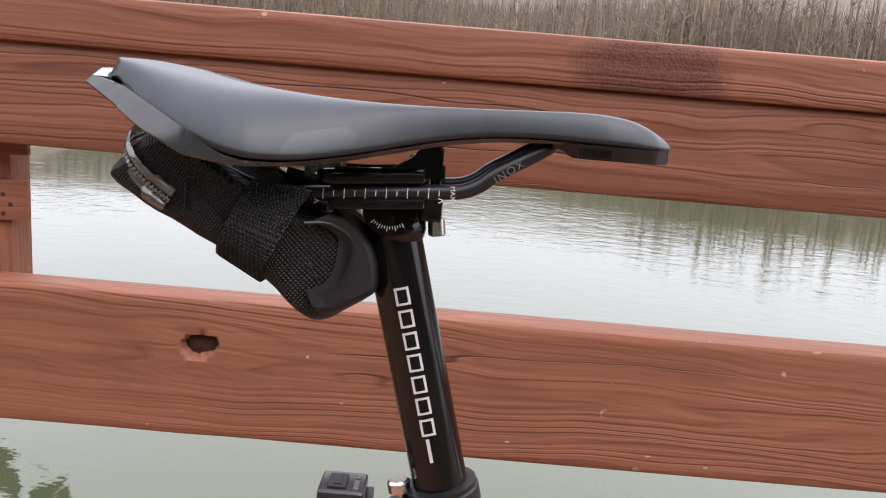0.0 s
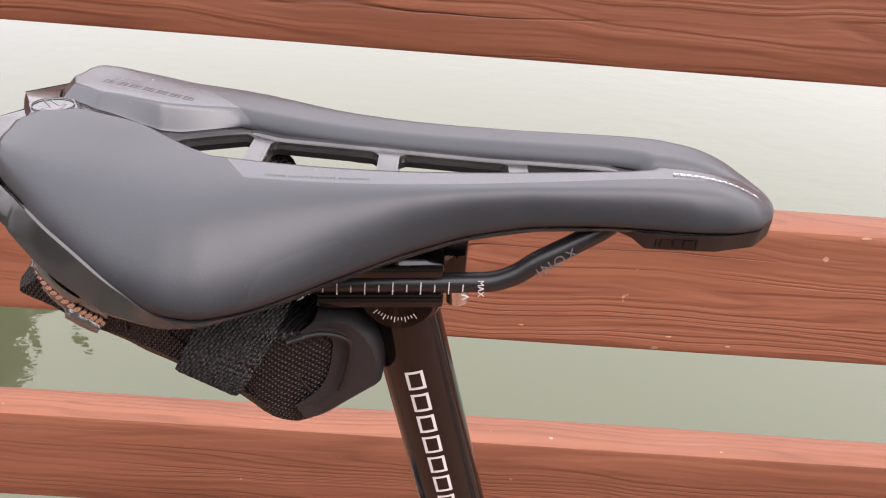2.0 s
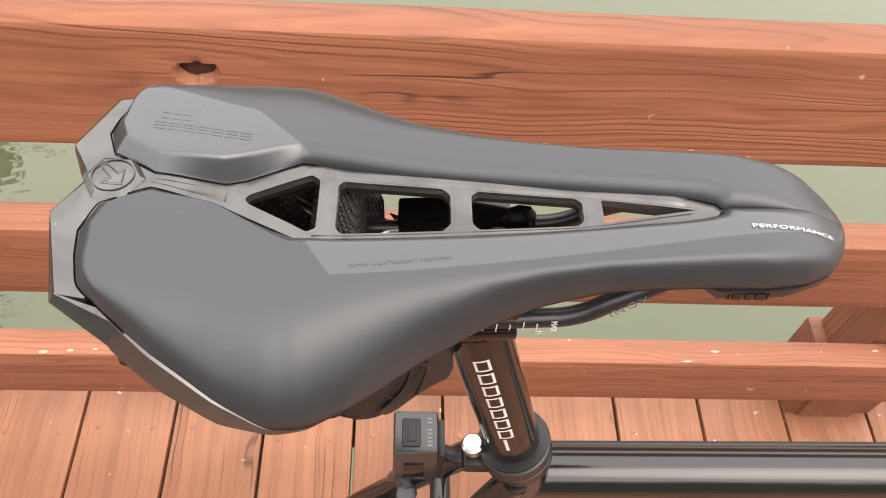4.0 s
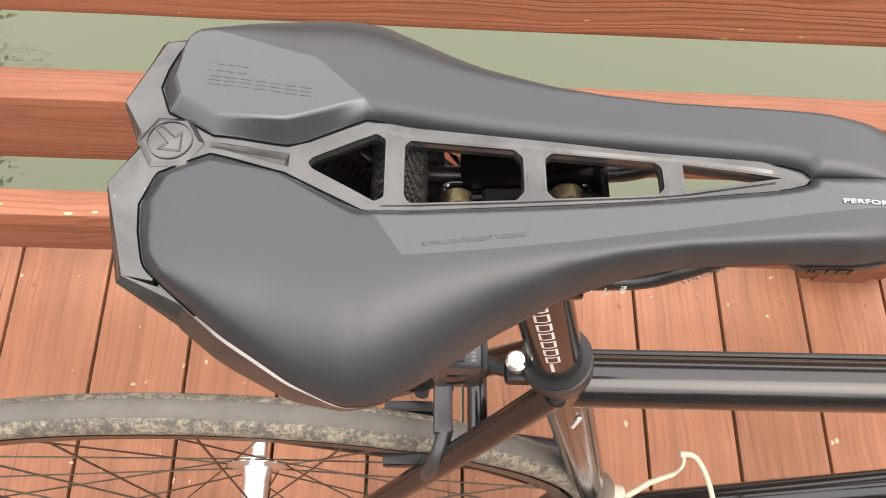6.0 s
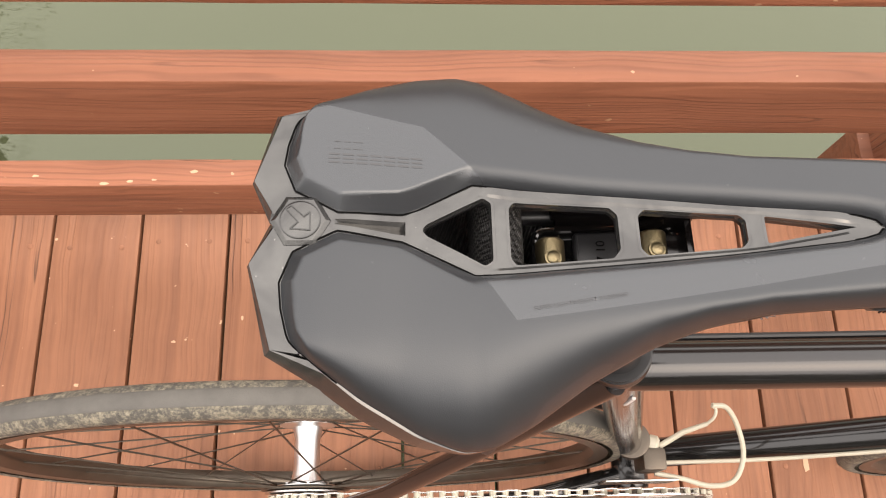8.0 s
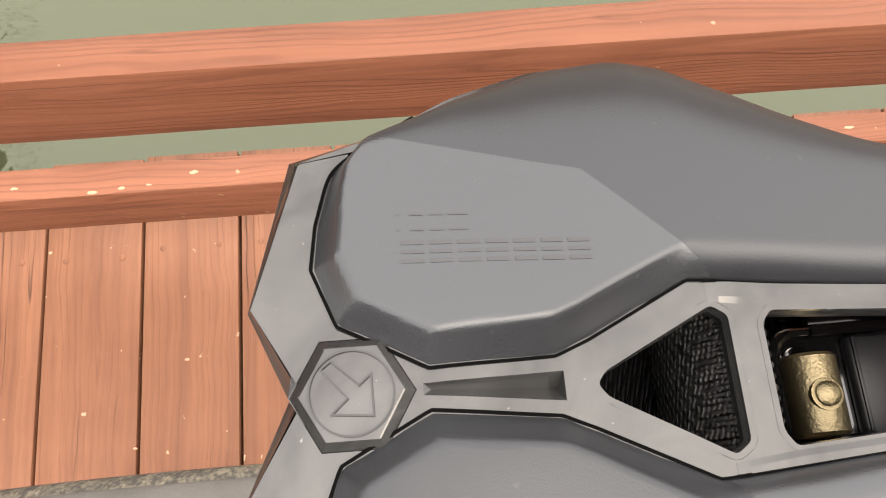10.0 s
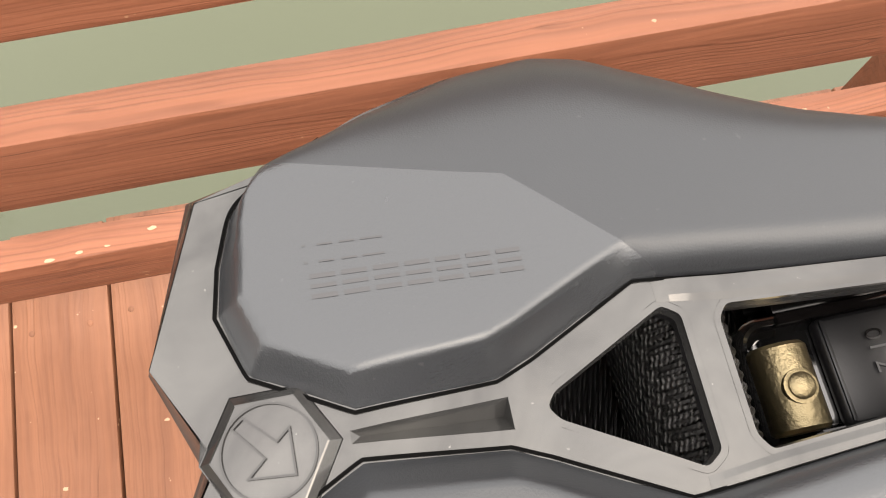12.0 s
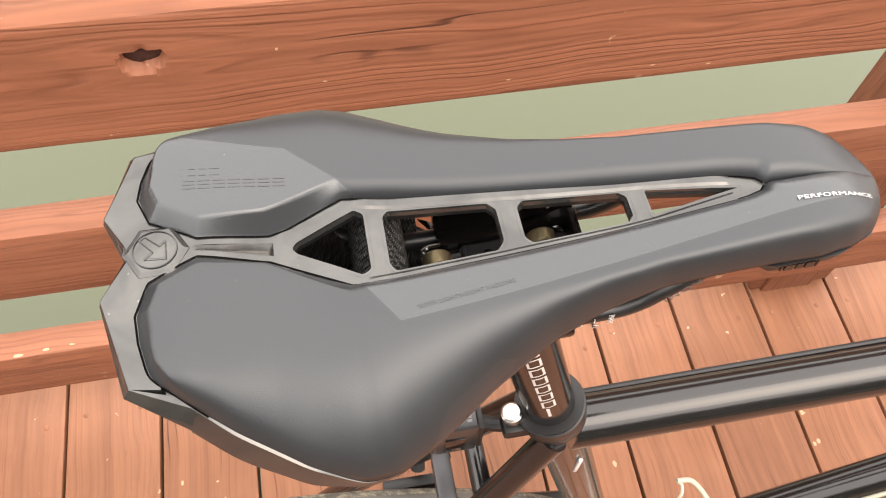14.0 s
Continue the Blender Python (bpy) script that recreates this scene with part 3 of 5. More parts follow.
def board(name, x0, x1, y0, y1, z0, z1, dents=(), material=None, round_off=0.004, seed=0, label=""):
    """A sawn board along x with eased, slightly uneven edges; dents are (x, z, half length, half height, depth)."""
    r = random.Random(seed)
    bm = fresh()
    xs = sorted({round(x0 + (x1 - x0) * k / 120, 4) for k in range(121)}
                | {round(d[0] + d[2] * 1.25 * k / 14, 4) for d in dents for k in range(-14, 15)})
    rows = 26 if dents else 5
    b = round_off
    sect = [(y0, z0 + b + (z1 - z0 - 2 * b) * k / (rows - 1)) for k in range(rows)]
    sect += [(y0 + b * 0.3, z1 - b * 0.3), (y0 + b, z1), (y1 - b, z1), (y1 - b * 0.3, z1 - b * 0.3), (y1, z1 - b), (y1, z0 + b),
             (y1 - b * 0.3, z0 + b * 0.3), (y1 - b, z0), (y0 + b, z0), (y0 + b * 0.3, z0 + b * 0.3)]
    loops = []
    for x in xs:
        wob = 0.0012 * noise.noise((x * 1.7, seed * 3.1, 0.0))
        loop = []
        for y, z in sect:
            push = 0.0
            for dx, dz, lx, lz, deep in dents:
                a = math.atan2((z - dz) / lz, (x - dx) / lx)
                d = math.hypot((x - dx) / lx, (z - dz) / lz) / (1 + 0.10 * math.sin(2 * a + 0.6) + 0.04 * math.sin(5 * a))
                if y == y0:
                    push += deep * (1 - smooth(0.72, 1.0, d)) * (0.75 + 0.25 * noise.noise((x * 300, z * 300, 0)))
            jag = 0.0006 * noise.noise((x * 14, y * 40, z * 9 + seed))
            loop.append(bm.verts.new((x, y + push + jag, z + wob + jag)))
        loops.append(loop)
    n = len(sect)
    for l0, l1 in zip(loops, loops[1:]):
        for k in range(n):
            bm.faces.new((l0[k], l0[(k + 1) % n], l1[(k + 1) % n], l1[k]))
    bm.faces.new(loops[0][::-1])
    bm.faces.new(loops[-1])
    return part(name, bm, material or WOOD_X, fence, label)


HOLE = (-0.182, 0.7335, 0.0175, 0.0120, 0.020)
END = 8.0
board("cap_rail", -END, END, FACE - 0.006, FACE + 0.135, 0.9898, 1.0320, material=WOOD_CAP, seed=1, label="flat cap rail with a dark stained patch")
board("rail_board", -END, END, FACE, FACE + 0.038, 0.9022, 0.9908, seed=2)
board("rail_board", -END, END, FACE, FACE + 0.038, 0.6452, 0.7785, (HOLE,), WOOD_KNOT, seed=3, label="red board with a knot hole")
board("rail_board", -END, END, FACE, FACE + 0.038, 0.3997, 0.5179, seed=4)
board("toe_board", -END, END, FACE - 0.0013, FACE + 0.0365, 0.1459, 0.2544, seed=5)
bm = fresh()
made = bmesh.ops.create_uvsphere(bm, u_segments=24, v_segments=10, radius=1)
for v in bm.verts:
    v.co = Vector((HOLE[0] + v.co.x * 0.0175, FACE + 0.0125 + v.co.y * 0.005, HOLE[1] + v.co.z * 0.0130))
part("knot", bm, KNOT, fence, "dark hollow knot")


for k, (w, h, mat) in enumerate(((0.0068, 0.0052, KNOT), (0.0050, 0.0038, WOOD_Z), (0.0034, 0.0026, KNOT))):
    bm = fresh()
    ring_ = [bm.verts.new((-0.0795 + w * (1 + 0.15 * math.sin(3 * q + k)) * math.cos(q), FACE - 0.0006 - 0.0003 * k, 0.9450 + h * (1 + 0.12 * math.sin(2 * q + k)) * math.sin(q)))
             for q in [6.2832 * i / 26 for i in range(26)]]
    bm.faces.new(ring_)
    part("knot", bm, mat, fence, "small tight knot")


def post(x):
    bm = fresh()
    box(bm, (x, FACE + 0.040, -1.9), (x + 0.089, FACE + 0.1335, 0.9908), 0.005)
    part("post", bm, WOOD_Z, fence)
    bm = fresh()
    box(bm, (x - 0.019, FACE + 0.046, 0.0), (x + 0.121, FACE + 0.140, 0.1475), 0.004)
    part("block", bm, WOOD_X, fence)


for k in range(-5, 5):
    post(0.626 + 1.52 * k)
# a short filler board between two rails, with cleats nailed to it
bm = fresh()
box(bm, (-0.56, FACE + 0.040, 0.66), (-0.3707, FACE + 0.075, 0.9905), 0.003)
part("filler_board", bm, WOOD_Z, fence)
for lo, hi, skew in (((-0.450, FACE + 0.034, 0.829), (-0.3525, FACE + 0.0395, 0.866), 0.006), ((-0.450, FACE + 0.034, 0.889), (-0.3515, FACE + 0.0395, 0.915), 0.005)):
    bm = fresh()
    box(bm, lo, hi, 0.001)
    for v in bm.verts:
        v.co.z += skew * (v.co.x - lo[0]) / (hi[0] - lo[0]) - skew
    part("cleat", bm, WOOD_X, fence)
for x, z in ((-0.3755, 0.8515), (-0.369, 0.8425), (-0.376, 0.8335)):
    bm = fresh()
    lathe(bm, (x, FACE + 0.0342, z), (0, -1, 0), [(0.0022, -0.002), (0.0022, 0.0003), (0.0014, 0.0007)], 12)
    part("screw", bm, KNOT, fence, "rusty screw head")


def chip(x, y, z, w, h, flat, seed):
    """A small ragged scar of bare wood."""
    r = random.Random(seed)
    bm = fresh()
    ring_ = []
    for k in range(9):
        a, q = 6.283 * k / 9, r.uniform(0.65, 1.1)
        u, v = w * q * math.cos(a), h * q * math.sin(a)
        ring_.append(bm.verts.new((x + u, y + v, z) if flat else (x + u, y, z + v)))
    mid = bm.verts.new((x, y, z + 0.0004) if flat else (x, y - 0.0004, z))
    for a, b in zip(ring_, ring_[1:] + ring_[:1]):
        bm.faces.new((a, b, mid))
    return bm


for k, (x, z, w, h) in enumerate(((0.3716, 0.7767, 0.005, 0.0016), (0.2356, 0.6635, 0.0035, 0.0009), (-0.0832, 0.7322, 0.0012, 0.002),
                                  (0.105, 0.666, 0.003, 0.001), (0.29, 0.657, 0.003, 0.001), (-0.05, 0.69, 0.002, 0.001), (0.02, 0.985, 0.002, 0.001))):
    part("chip", chip(x, FACE - 0.0006, z, w, h, False, k), BARE, fence, "pale chip of bare wood")
for k, (x, y, w, h) in enumerate(((-0.463, 0.319, 0.012, 0.003), (-0.43, 0.322, 0.009, 0.003), (-0.40, 0.324, 0.007, 0.002), (-0.35, 0.335, 0.010, 0.004),
                                  (0.40, 0.335, 0.012, 0.003), (0.36, 0.32, 0.014, 0.002), (-0.55, 0.33, 0.009, 0.003), (0.62, 0.34, 0.01, 0.003))):
    part("chip", chip(x, y, 0.2550, w * 0.55, h * 0.7, True, 20 + k), BARE, fence, "pale chip of bare wood")

deck = thing("deck", (0.0, 0.0, 0.0), "red-stained plank deck of a boardwalk", "deck", kind="structure")
SEAM, PITCH, GAP = -0.2212, 0.1377, 0.0045
bm = fresh()
for y in (-1.7, -1.1, -0.5, 0.05, 0.37):
    box(bm, (-END, y, -0.19), (END, y + 0.04, -0.035), 0.003)
part("joist", bm, WOOD_X, deck, "dark joists under the planks")
for k in range(-56, 59):
    r = random.Random(k)
    x0 = SEAM + k * PITCH + GAP / 2
    bm = fresh()
    tilt = r.uniform(-0.0008, 0.0008)
    box(bm, (x0, -2.2, -0.034), (x0 + PITCH - GAP, FACE + 0.148 + r.uniform(-0.004, 0.004), 0.0), 0.003)
    for v in bm.verts:
        v.co.z += tilt * (v.co.x - x0) / PITCH
    part("plank", bm, WOOD_Y, deck)
for k in range(-6, 8):
    for x_off in (0.028, 0.108):
        for y in (0.318, -0.03):
            r = random.Random(k * 7 + int(y * 100))
            bm = fresh()
            lathe(bm, (SEAM + k * PITCH + x_off + r.uniform(-0.006, 0.006), y + r.uniform(-0.012, 0.012), 0.0), (0, 0, 1),
                  [(0.0042, -0.001), (0.0042, 0.0006), (0.0028, 0.0013)], 12)
            part("nail", bm, WOOD_Y, deck, "painted-over nail head")
for k, (x, y, w, h) in enumerate(((-0.432, 0.164, 0.004, 0.0025), (0.5219, -0.0312, 0.005, 0.016), (-0.50, 0.05, 0.003, 0.002), (-0.33, 0.2, 0.002, 0.004),
                                  (0.3, 0.12, 0.003, 0.006), (-0.57, 0.1, 0.004, 0.003), (0.62, 0.1, 0.003, 0.005))):
    part("chip", chip(x, y, 0.0006, w, h, True, 50 + k), BARE, deck, "pale chip of bare wood")


# ---- the bicycle, leaning a little towards the railing ----
LEAN_DEG = 2.85
SPACE = pose(0, -0.0455, 0, -LEAN_DEG, 0, 0)


def on_bike(name, base, label, category):
    return thing(name, base, label, category, space=SPACE)


# the saddle
saddle = thing("saddle", (0.0, 0.0, 0.94), "matt grey-black bicycle saddle with a long centre cut-out", "bicycle saddle", space=SPACE @ pose(0, -0.0016, 0.975, -0.35, 0, 0) @ Matrix.Translation((0, 0, -0.975)))
TOP = [(-0.1235, 0.9885), (-0.115, 0.9893), (-0.105, 0.9894), (-0.09, 0.9881), (-0.082, 0.9867), (-0.075, 0.9852), (-0.068, 0.9834), (-0.06, 0.9820), (-0.049, 0.9812),
       (-0.03, 0.9793), (-0.01, 0.9785), (0.01, 0.9784), (0.03, 0.9790), (0.05, 0.9798), (0.07, 0.9808), (0.085, 0.9816), (0.1, 0.9818), (0.110, 0.9810),
       (0.118, 0.9785), (0.125, 0.9750), (0.1325, 0.9712)]
EDGE = [(-0.1155, 0.9828), (-0.107, 0.9790), (-0.0962, 0.9752), (-0.081, 0.9680), (-0.067, 0.9614), (-0.0615, 0.9570), (-0.0557, 0.9542), (-0.047, 0.9530), (-0.030, 0.9532), (-0.0105, 0.9565),
        (0.0105, 0.9615), (0.029, 0.9660), (0.0506, 0.9690), (0.0725, 0.9700), (0.105, 0.9692), (0.133, 0.9680)]
# foot of the base below the pad's edge
FOOT = [(-0.1250, 0.9815), (-0.1190, 0.9770), (-0.1064, 0.9705), (-0.0980, 0.9655), (-0.0870, 0.9592), (-0.0790, 0.9560), (-0.0700, 0.9520), (-0.0570, 0.9502), (-0.0450, 0.9497),
        (-0.0255, 0.9505), (-0.0100, 0.9532), (0.0105, 0.9580), (0.029, 0.9626), (0.0506, 0.9656), (0.0725, 0.9670), (0.133, 0.9665)]
FINE_X = np.linspace(-0.15, 0.16, 621)


def eased_table(rows, sigma=0.007):
    """A table read finely and rounded."""
    v = np.interp(FINE_X, *np.array(rows).T)
    k = np.exp(-0.5 * (np.arange(-60, 61) * 0.0005 / sigma) ** 2)
    return list(zip(FINE_X, np.convolve(np.pad(v, 60, mode="edge"), k / k.sum(), "valid")))


TOP, EDGE = eased_table(TOP, 0.008), eased_table(EDGE, 0.005)
INNER = [(-0.1149, 0.0205), (-0.1109, 0.0106), (-0.0970, 0.0032), (-0.0762, 0.0048), (-0.0705, 0.0072), (-0.0525, 0.0163), (-0.0490, 0.0162), (-0.027, 0.0142), (0.008, 0.0115),
         (0.027, 0.0098), (0.043, 0.0083), (0.072, 0.0056), (0.080, 0.0043), (0.0855, 0.0027), (0.0880, 0.0), (0.1, 0.0), (0.112, 0.0), (0.122, 0.0), (0.1265, 0.0)]
OUTER = [(-0.1142, 0.0285), (-0.1118, 0.0388), (-0.1005, 0.0480), (-0.09, 0.0560), (-0.0715, 0.0660), (-0.056, 0.0703), (-0.046, 0.0690), (-0.033, 0.0620),
         (-0.013, 0.0485), (0.008, 0.0377), (0.025, 0.0322), (0.045, 0.0286), (0.065, 0.0276), (0.085, 0.0268), (0.1, 0.0264), (0.113, 0.0240), (0.122, 0.0195),
         (0.1280, 0.0125), (0.1315, 0.005), (0.1322, 0.0)]
FACETS = [[(-0.125, 0.0), (-0.06, 0.0), (-0.0525, 0.0160), (-0.0690, 0.0356), (-0.1050, 0.0425), (-0.1130, 0.0380), (-0.1250, 0.030)],
          [(-0.0530, 0.0140), (0.095, 0.0), (0.117, 0.0), (0.1145, 0.0155), (0.09, 0.0205), (-0.0402, 0.0325)]]


def along(line, n):
    """n points spread over a polyline by length."""
    p = np.array(line)
    s = np.concatenate([[0], np.cumsum(np.hypot(*np.diff(p, axis=0).T))])
    u = np.linspace(0, s[-1], n)
    return np.stack([np.interp(u, s, p[:, 0]), np.interp(u, s, p[:, 1])], -1)


def eased(p, rounds):
    p = p.copy()
    for _ in range(rounds):
        p[1:-1] = (p[:-2] + 2 * p[1:-1] + p[2:]) / 4
    return p


def off_line(p, line):
    """Distances of points to a polyline."""
    a, d = line[:-1], np.diff(line, axis=0)
    w = p[..., None, :] - a
    t = np.clip((w * d).sum(-1) / np.maximum(1e-12, (d * d).sum(-1)), 0, 1)
    return np.sqrt((((w - t[..., None] * d) ** 2).sum(-1)).min(-1))


def blend_min(a, b, k=0.006):
    """The lesser of two distances, eased where they are alike; nought stays nought."""
    h = np.maximum(k - np.abs(a - b), 0) / k
    return np.maximum(0, np.minimum(a, b) - h * h * k * 0.25 * np.minimum(1, np.minimum(a, b) / k * 2))


def off_facets(p):
    """How far outside the flat top facets a point lies."""
    best = np.ones(p.shape[:-1])
    for poly in FACETS:
        q = np.array(poly + poly[:1])
        e = np.diff(q, axis=0)
        w = p[..., None, :] - q[:-1]
        inside = (e[:, 0] * w[..., 1] - e[:, 1] * w[..., 0] >= -1e-9).all(-1)
        best = np.where(inside, 0.0, off_line(p, q)) if poly is FACETS[0] else blend_min(best, np.where(inside, 0.0, off_line(p, q)))
    return best


def ramp_np(a, b, x):
    t = np.clip((x - a) / (b - a), 0, 1)
    return t * t * (3 - 2 * t)


ROWS_U, ROWS_V = 260, 60
IN_LINE, OUT_LINE = along(INNER, ROWS_U), eased(along(OUTER, ROWS_U), 6)
k = np.linspace(0, 1, ROWS_V)
spread = (0.5 * (0.5 - 0.5 * np.cos(math.pi * k)) + 0.5 * k)[None, :, None]
PLAN = IN_LINE[:, None] * (1 - spread) + OUT_LINE[:, None] * spread


def shell_height(x, y):
    z = 0.9760 + 0.0082 * smooth(-0.068, -0.102, x) - 0.16 * max(0.0, min(abs(y), 0.042) - 0.0130) * smooth(-0.098, -0.106, x) - 0.0020 * smooth(-0.055, -0.035, x) + 0.0022 * smooth(0.03, 0.08, x)
    return z


def pad_heights():
    x = PLAN[..., 0]
    top = np.interp(x, *np.array(TOP).T)
    low = np.interp(x, *np.array(EDGE).T)
    d, e_out = off_facets(PLAN), off_line(PLAN, OUT_LINE)
    e_in = np.minimum(off_line(PLAN, IN_LINE[IN_LINE[:, 0] < 0.130]), off_line(PLAN, np.stack([IN_LINE[0], OUT_LINE[0]])))
    e_in = np.minimum(e_in, e_out + 0.02 * ramp_np(-0.112, -0.086, x))
    slope = 0.15 - 0.06 * ramp_np(-0.01, -0.05, x)
    d_edge = np.maximum(1e-4, d + e_out)
    drop = np.maximum(0.0, top - low - 0.0035)
    part_flat = np.clip(slope * d_edge / np.maximum(drop, 1e-4), 0, 0.8)
    r = d / d_edge
    z = top - drop * (part_flat * r + (1 - part_flat) * r ** 2.9)
    # the rear facets fall away outwards
    fall = 0.05 + 0.055 * ramp_np(-0.106, -0.092, x) * (1 - ramp_np(-0.078, -0.055, x)) - 0.05 * ramp_np(-0.078, -0.055, x)
    z -= fall * np.clip(PLAN[..., 1] - 0.012, 0, 0.03)
    for _ in range(70):
        z[1:-1] = (z[:-2] + 2 * z[1:-1] + z[2:]) / 4
    for _ in range(14):
        z[:, 1:-1] = (z[:, :-2] + 2 * z[:, 1:-1] + z[:, 2:]) / 4
    lip = np.clip(1 - e_out / 0.0055, 0, 1)
    z -= ramp_np(-0.109, -0.094, x) * 0.0036 * (1 - np.sqrt(np.maximum(0, 1 - lip ** 2.2)))
    # behind: a crisp chamfer down to the shell; beside the slot: a soft roll
    rear = 1 - ramp_np(-0.062, -0.048, x)
    shell = np.vectorize(shell_height)(x, PLAN[..., 1])
    chamfer = np.maximum(0.0008, z - shell + 0.0004) * np.clip(1.04 - e_in / 0.0048, 0, 1) ** 1.05
    t = np.clip(1 - e_in / 0.0062, 0, 1)
    roll = np.maximum(0.0008, z - shell + 0.0003) * (1 - np.sqrt(np.maximum(0, 1 - 0.97 * t ** 2))) / (1 - math.sqrt(0.03)) * (1 - ramp_np(0.084, 0.134, x))
    return z - rear * chamfer - (1 - rear) * roll


PAD_Z = pad_heights()
FLAT_PLAN, FLAT_Z = PLAN.reshape(-1, 2), PAD_Z.reshape(-1)


def on_pad(x, y, lift=0.0003):
    """Just above the cover at a place of the plan."""
    d = ((FLAT_PLAN - (x, abs(y))) ** 2).sum(-1)
    near = np.argpartition(d, 40)[:40]
    rows = np.column_stack([FLAT_PLAN[near], np.ones(40)])
    return float(np.linalg.lstsq(rows, FLAT_Z[near], rcond=None)[0] @ (x, abs(y), 1)) + lift


def pad(side, name):
    bm = fresh()
    grid = []
    for u in range(ROWS_U):
        row = [Vector((*PLAN[u, v], PAD_Z[u, v])) for v in range(ROWS_V)]
        first, last = row[0].copy(), row[-1].copy()
        under = last + Vector((0, 0, -0.0012)) + (first - last) * (0.0015 / max(0.004, (first - last).length))
        row = [first + Vector((0, 0, -0.005))] + row + [under]
        grid.append([bm.verts.new((q.x, side * q.y, q.z)) for q in row])
    tail = [bm.verts.new((v.co.x + 0.0006, v.co.y, v.co.z - 0.005)) for v in grid[0]]
    for r0, r1 in zip([tail] + grid, grid):
        for i in range(len(r0) - 1):
            bm.faces.new((r0[i], r0[i + 1], r1[i + 1], r1[i]))
    bmesh.ops.remove_doubles(bm, verts=bm.verts, dist=2e-5)
    return part(name, bm, PAD, saddle, edge=0)


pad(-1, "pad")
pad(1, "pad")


def both(line):
    """A loop from its upper half, mirrored; the ends lie on the centre line."""
    return line + [(x, -y) for x, y in reversed(line) if abs(y) > 1e-9]


def rounded(loop, r, steps=3):
    """Corners of a loop cut round."""
    out, n = [], len(loop)
    for i in range(n):
        a, b, c = (Vector((*loop[(i + k) % n], 0)) for k in (-1, 0, 1))
        q = min(r, (a - b).length * 0.45, (c - b).length * 0.45)
        p0, p1 = b + (a - b).normalized() * q, b + (c - b).normalized() * q
        for k in range(steps + 1):
            t = k / steps
            p = p0 * (1 - t) ** 2 + b * 2 * t * (1 - t) + p1 * t * t
            out.append((p.x, p.y))
    return out


def fine(loop, step=0.004):
    out = []
    for a, b in zip(loop, loop[1:] + loop[:1]):
        n = max(1, int(math.dist(a, b) / step))
        out += [(a[0] + (b[0] - a[0]) * k / n, a[1] + (b[1] - a[1]) * k / n) for k in range(n)]
    return out


rim = both([(-0.1160, 0.0), (-0.1244, 0.0144), (-0.1172, 0.0410), (-0.1085, 0.0424), (-0.1075, 0.0250), (-0.0975, 0.0085), (-0.0745, 0.0085), (-0.0540, 0.0190), (-0.0500, 0.0188),
            (-0.02, 0.0162), (0.02, 0.0132), (0.06, 0.0088), (0.080, 0.0062), (0.0870, 0.0040), (0.0900, 0.0)])
def wider(loop, k):
    """The loop let out on the near side."""
    return [(x, y * k if y < 0 else y) for x, y in loop]


HOLES = [wider(both([(-0.0697, 0.0), (-0.0682, 0.0020), (-0.0490, 0.0118), (-0.0462, 0.0100)]), 1.08),
         wider(both([(-0.0402, 0.0084), (-0.0385, 0.0106), (-0.0056, 0.0086), (-0.0030, 0.0058)]), 1.14),
         wider(both([(0.0040, 0.0056), (0.0062, 0.0078), (0.0388, 0.0056), (0.0410, 0.0036)]), 1.14), wider(both([(0.0475, 0.0049), (0.0786, 0.0)]), 1.05)]
bm = fresh()
EMB = (-0.1088, 0.0)
GROOVE = [(-0.0980, -0.0009), (-0.0752, -0.0024), (-0.0752, 0.0024), (-0.0980, 0.0009)]
RECESS = [(EMB[0] + 0.0098 * math.cos(k * math.pi / 3), 0.0098 * math.sin(k * math.pi / 3)) for k in range(6)]
plate(bm, fine(rim), [fine(rounded(h, 0.0009), 0.006) for h in HOLES] + [fine(RECESS), fine(GROOVE)], shell_height, 0.0035)
part("frame", bm, SHELL, saddle, "glossy grey rear shell and slotted centre frame")
def offset(loop, w):
    """A loop moved outwards by w."""
    out, n = [], len(loop)
    for i in range(n):
        a, b, c = (Vector(loop[(i + k) % n]) for k in (-1, 0, 1))
        n0, n1 = (Vector(((q - p).y, -(q - p).x)).normalized() for p, q in ((a, b), (b, c)))
        m = (n0 + n1) / max(0.35, 1 + n0.dot(n1))
        out.append((b + m * w)[:])
    return out


def area(loop):
    return sum(a[0] * b[1] - b[0] * a[1] for a, b in zip(loop, loop[1:] + loop[:1])) / 2


# a bevelled rim round each opening, and its wall
for h in HOLES:
    base = rounded(h, 0.0009)
    out_sign = 1 if area(base) > 0 else -1
    for nm, mat, prof in (("opening_rim", SHELL, [(0.0011, 0.00006), (0.0, -0.0011), (-0.0003, -0.0026)]),
                          ("opening_wall", UNDER, [(-0.00025, -0.0024), (-0.0002, -0.0046), (0.0010, -0.0050)])):
        bm = fresh()
        rings_ = [[bm.verts.new((x, y, shell_height(x, y) + dz)) for x, y in offset(base, w * out_sign)] for w, dz in prof]
        for l0, l1 in zip(rings_, rings_[1:]):
            for k in range(len(base)):
                bm.faces.new((l0[k], l0[(k + 1) % len(base)], l1[(k + 1) % len(base)], l1[k]))
        part(nm, bm, mat, saddle, edge=25)

